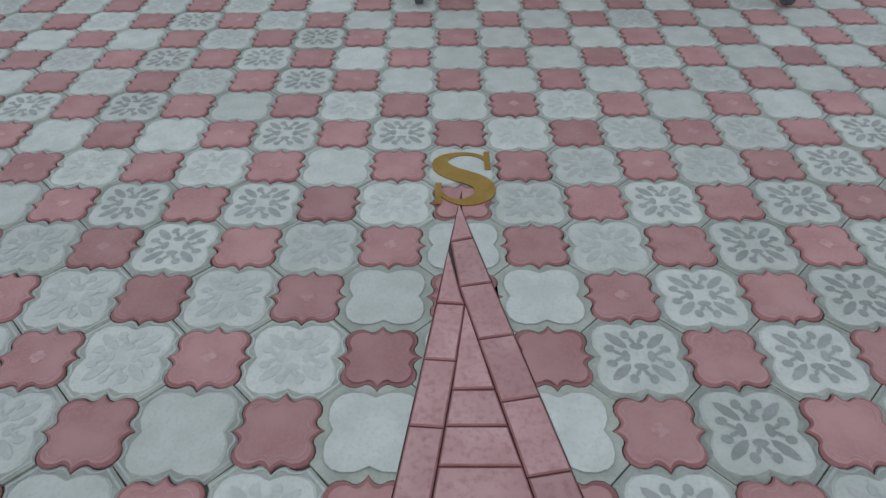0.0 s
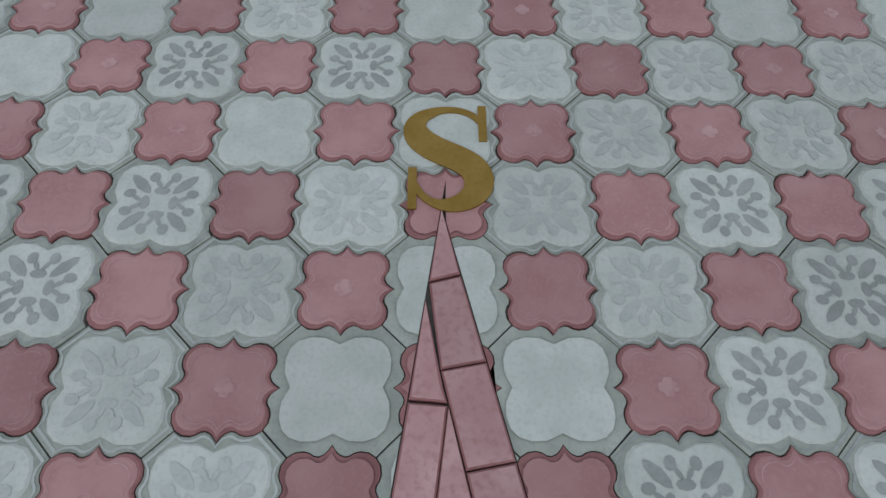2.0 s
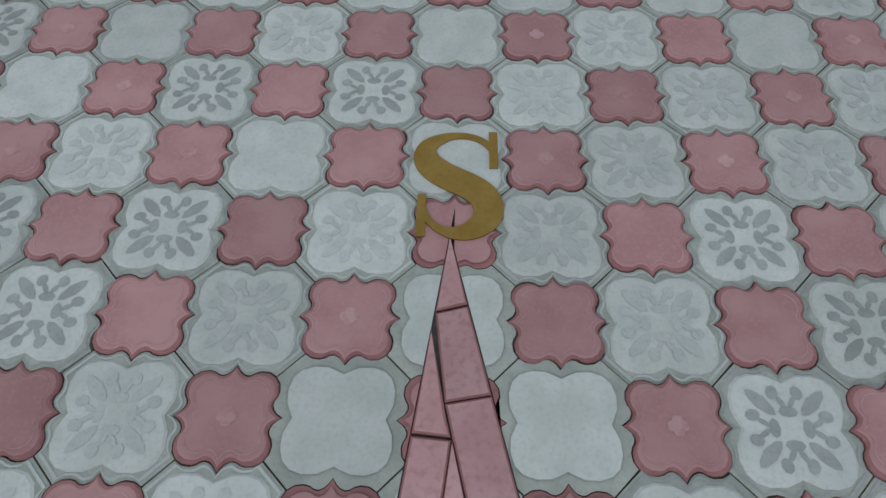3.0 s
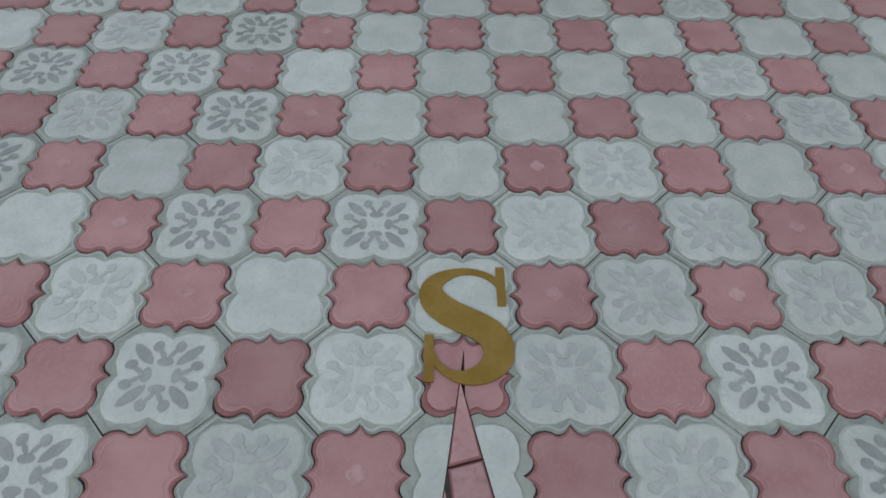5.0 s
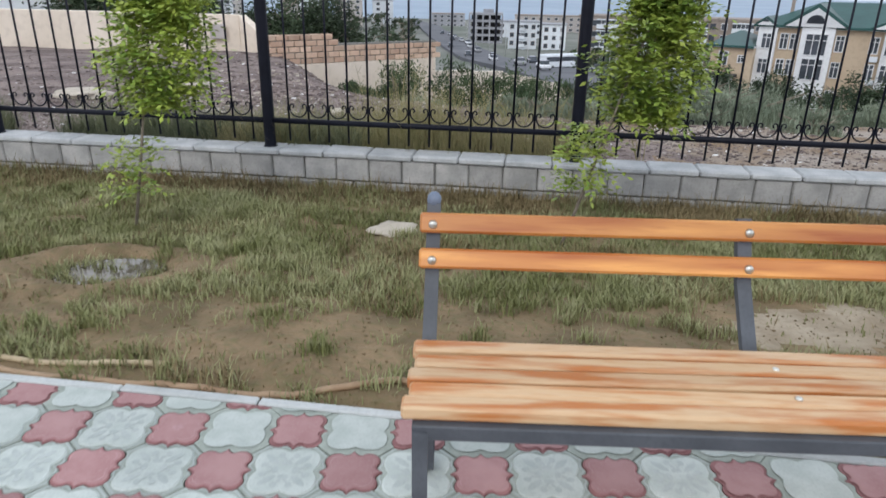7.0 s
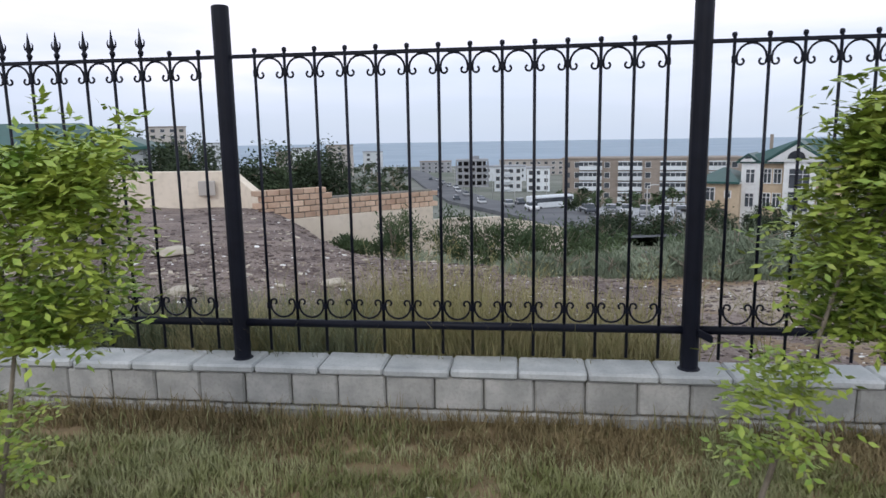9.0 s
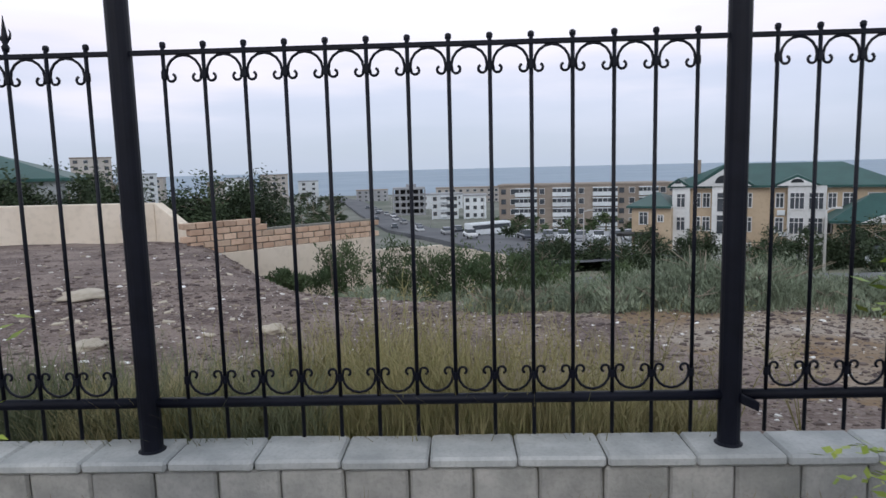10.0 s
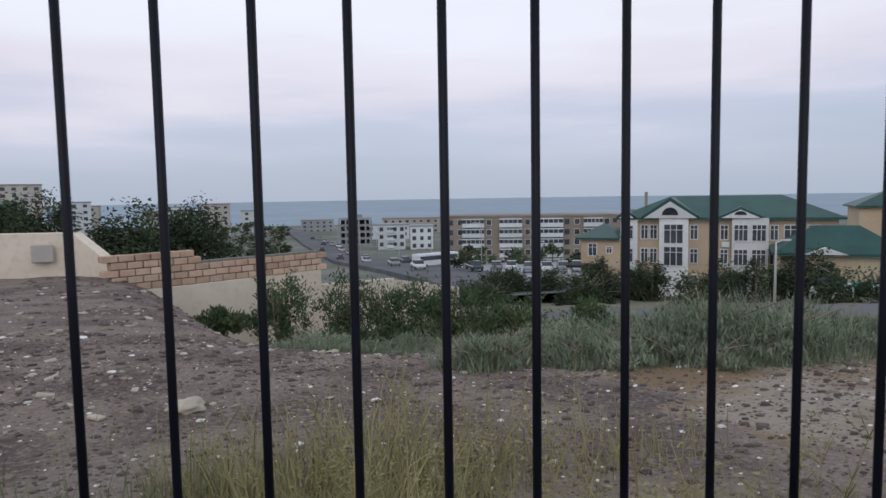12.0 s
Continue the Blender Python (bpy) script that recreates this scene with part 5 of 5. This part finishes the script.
PETALS = []
for k in range(4):
    t = k * math.pi / 2
    PETALS.append(blob(0.150 * math.cos(t), 0.150 * math.sin(t), 0.050, 0.088, t))
    PETALS.append(blob(0.330 * math.cos(t + math.pi / 4), 0.330 * math.sin(t + math.pi / 4), 0.165, 0.062, t + math.pi / 4, 8, True))
    for s in (-1, 1):
        u = t + s * 0.33
        PETALS.append(blob(0.345 * math.cos(u), 0.345 * math.sin(u), 0.066, 0.054, u - s * 0.5))
        u = t + s * 0.20
        PETALS.append(blob(0.245 * math.cos(u), 0.245 * math.sin(u), 0.062, 0.024, u + s * 0.35))
CROSS = mirror4([(0.095, 0.0), (0.09, 0.035), (0.05, 0.05), (0.035, 0.09)])


def lay_tile(vs, fs, ms, kind, decor, cx=0.0, cy=0.0, cut=None, cut2=None, dz=0.0, tilt=(0, 0)):
    """Adds one tile to plain lists: stepped rim, top, and its relief."""
    def put(poly, z):
        b = len(vs)
        vs.extend((cx + x * P, cy + y * P, z + dz + tilt[0] * x * P + tilt[1] * y * P) for x, y in poly)
        return list(range(b, b + len(poly)))
    if kind == "rose":
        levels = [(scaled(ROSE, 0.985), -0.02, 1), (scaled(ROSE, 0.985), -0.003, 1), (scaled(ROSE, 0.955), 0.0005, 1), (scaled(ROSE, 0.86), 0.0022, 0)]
    else:
        levels = [(scaled(PALE, 0.988), -0.02, 1), (scaled(PALE, 0.988), -0.0045, 1), (scaled(PALE, 0.93), -0.003, 1), (PLATEAU, 0.0012, 0)]
    if cut:
        loc = lambda p: cut((cx + p[0] * P, cy + p[1] * P)) / P
        shapes = [clip_poly(levels[0][0], loc), clip_poly(levels[-1][0], loc)]
        if cut2:
            shapes = [clip_poly(s, lambda p: cut2((cx + p[0] * P, cy + p[1] * P)) / P) for s in shapes]
        if len(shapes[0]) < 3:
            return
        b0, b1 = put(shapes[0], -0.02), put(shapes[0], -0.002)
        n = len(b0)
        fs.extend((b0[k], b0[(k + 1) % n], b1[(k + 1) % n], b1[k]) for k in range(n))
        ms.extend([1] * n)
        fs.append(tuple(b1))
        ms.append(1)
        if len(shapes[1]) >= 3:
            fs.append(tuple(put(shapes[1], 0.0012)))
            ms.append(0)
        return
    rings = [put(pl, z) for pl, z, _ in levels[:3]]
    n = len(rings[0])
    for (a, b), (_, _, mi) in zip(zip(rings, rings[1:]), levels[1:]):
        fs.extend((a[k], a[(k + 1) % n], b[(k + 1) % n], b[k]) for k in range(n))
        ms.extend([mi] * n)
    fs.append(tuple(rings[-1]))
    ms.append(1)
    top = put(levels[3][0], levels[3][1])
    low = put(scaled(levels[3][0], 1.05), levels[2][1] + 0.0002)
    n = len(top)
    fs.extend((low[k], low[(k + 1) % n], top[(k + 1) % n], top[k]) for k in range(n))
    ms.extend([levels[3][2]] * n)
    fs.append(tuple(top))
    ms.append(0)
    z = levels[3][1] + 0.0007
    groove = (0.80, 0.775, z, 2) if kind == "rose" else (0.955, 0.915, levels[2][1] + 0.001, 2)
    a, b = [put(scaled(levels[0][0], k_), groove[2]) for k_ in groove[:2]]
    n = len(a)
    fs.extend((a[k], a[(k + 1) % n], b[(k + 1) % n], b[k]) for k in range(n))
    ms.extend([2 if kind == "rose" else 3 if decor < 2 else 2] * n)
    if kind == "pale" and decor:
        for n_, p in enumerate(PETALS):
            fs.append(tuple(put(p, z + 0.00012 * (n_ % 6))))
            ms.append(2 if decor == 2 else 3)
    if kind == "rose" and decor:
        fs.append(tuple(put(CROSS, z)))
        ms.append(2)


def tile_mesh(kind, decor, **kw):
    vs, fs, ms = [], [], []
    lay_tile(vs, fs, ms, kind, decor, **kw)
    if not fs:
        return None
    me = bpy.data.meshes.new(kind + "_tile")
    me.from_pydata(vs, [], fs)
    me.polygons.foreach_set("material_index", ms)
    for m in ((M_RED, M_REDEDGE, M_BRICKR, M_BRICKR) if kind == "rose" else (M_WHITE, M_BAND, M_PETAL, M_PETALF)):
        me.materials.append(m)
    return me


STRONG = {(-1, 1), (-3, -1), (-4, -2), (3, -1), (4, -2), (3, -3), (2, -4), (-3, 3), (-4, 4), (-6, 4), (4, -4), (5, -3), (5, -5), (-3, 5), (2, 8), (-6, 6), (5, -1), (-5, -1), (3, -5), (-3, 1)}
FAINT = {(1, -1), (2, -2), (1, -3), (-1, -1), (-2, -2), (-1, -3), (2, 0), (4, 0), (3, 1), (1, 1), (-2, 2), (2, 2), (-5, 3), (-5, 5), (-4, 6), (-1, 7), (-2, 8), (3, 9), (1, 9), (-5, 7), (-2, -4), (-3, -3), (-4, 0), (0, -4)}
PLAIN = {(-2, 0), (0, 0), (0, 2), (-4, 2), (4, 2), (-1, 3), (1, 3), (3, 3), (0, 4), (-2, 4), (-1, 5), (1, 5), (0, 6), (-2, 6), (0, 8), (-3, 7)}
rt = random.Random(17)


def decor_of(i, j):
    if (i, j) in STRONG:
        return 2
    if (i, j) in FAINT:
        return 1
    if (i, j) in PLAIN:
        return 0
    d = rt.random()
    if i > 0 and j > 1:
        return 0 if d < 0.8 else 1
    return 2 if d < 0.25 else 1 if d < 0.7 else 0


paving = thing("pavement", "paving of pale octagon and rose quatrefoil concrete tiles", "pavement", PAVE, PAVE_YAW, kind="structure")
bm = bmesh.new()
lo = [(-5.8, -4.1), (5.8, -4.1), (5.8, kerb_y(5.8)), (-5.8, kerb_y(-5.8))]
a = [bm.verts.new((x, y, -0.0125)) for x, y in lo]
b = [bm.verts.new((x, y, -0.1)) for x, y in lo]
bm.faces.new(a)
for k in range(4):
    bm.faces.new((a[k], b[k], b[(k + 1) % 4], a[(k + 1) % 4]))
part("bedding", bm, M_BED, paving)
shared = {}
for kind in ("rose", "pale"):
    for dec in (0, 1, 2):
        shared[kind, dec] = tile_mesh(kind, dec)
rest = {"rose": ([], [], []), "pale": ([], [], [])}
for j in range(-21, 15):
    for i in range(-30, 31):
        cx, cy = i * P, j * P
        kind = "rose" if (i + j) % 2 else "pale"
        if cy - 0.63 * P > kerb_y(cx):
            continue
        dec = decor_of(i, j) if kind == "pale" else int(rt.random() < 0.45)
        cut = None
        if cy + 0.66 * P > kerb_y(cx) - 0.02:
            cut = lambda p: (kerb_y(p[0]) - 0.004 - p[1])
        elif cy - 0.6 * P < -0.2 and left_edge(cy - 0.6 * P) - 0.62 * P < cx < right_edge(cy - 0.6 * P) + 0.62 * P:
            cut = "needle"
        near = -9 <= i <= 9 and -6 <= j <= 9
        name = kind + "_tile"
        tilt = (rt.gauss(0, 0.006), rt.gauss(0, 0.006))
        dz = rt.gauss(0, 0.0006)
        if cut == "needle":
            for c, c2 in ((lambda p: left_edge(p[1]) - 0.001 - p[0], lambda p: -p[0]), (lambda p: p[0] - right_edge(p[1]) - 0.001, lambda p: p[0])):
                me = tile_mesh(kind, 0, cut=c, cut2=c2 if cy + 0.65 * P > -0.2 else None, cx=cx, cy=cy)
                if me:
                    part(name, me, None, paving)
            continue
        if near and not cut:
            o = part(name, shared[kind, dec], None, paving)
            o.matrix_basis = Matrix.Translation((cx, cy, dz)) @ Matrix.Rotation(tilt[0], 4, "Y") @ Matrix.Rotation(tilt[1], 4, "X") @ Matrix.Rotation(rt.gauss(0, 0.012), 4, "Z")
        elif near and cut:
            me = tile_mesh(kind, dec, cut=cut, cx=cx, cy=cy)
            if me:
                part(name, me, None, paving)
        else:
            lay_tile(*rest[kind], kind, dec, cx=cx, cy=cy, cut=cut, dz=dz, tilt=tilt)
for kind in ("rose", "pale"):
    me = bpy.data.meshes.new("outer_tiles")
    me.from_pydata(rest[kind][0], [], rest[kind][1])
    me.polygons.foreach_set("material_index", rest[kind][2])
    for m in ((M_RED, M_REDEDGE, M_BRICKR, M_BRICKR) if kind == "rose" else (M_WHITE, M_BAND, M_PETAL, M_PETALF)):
        me.materials.append(m)
    tagged(part("outer_tiles", me, None, paving), kind="stuff")
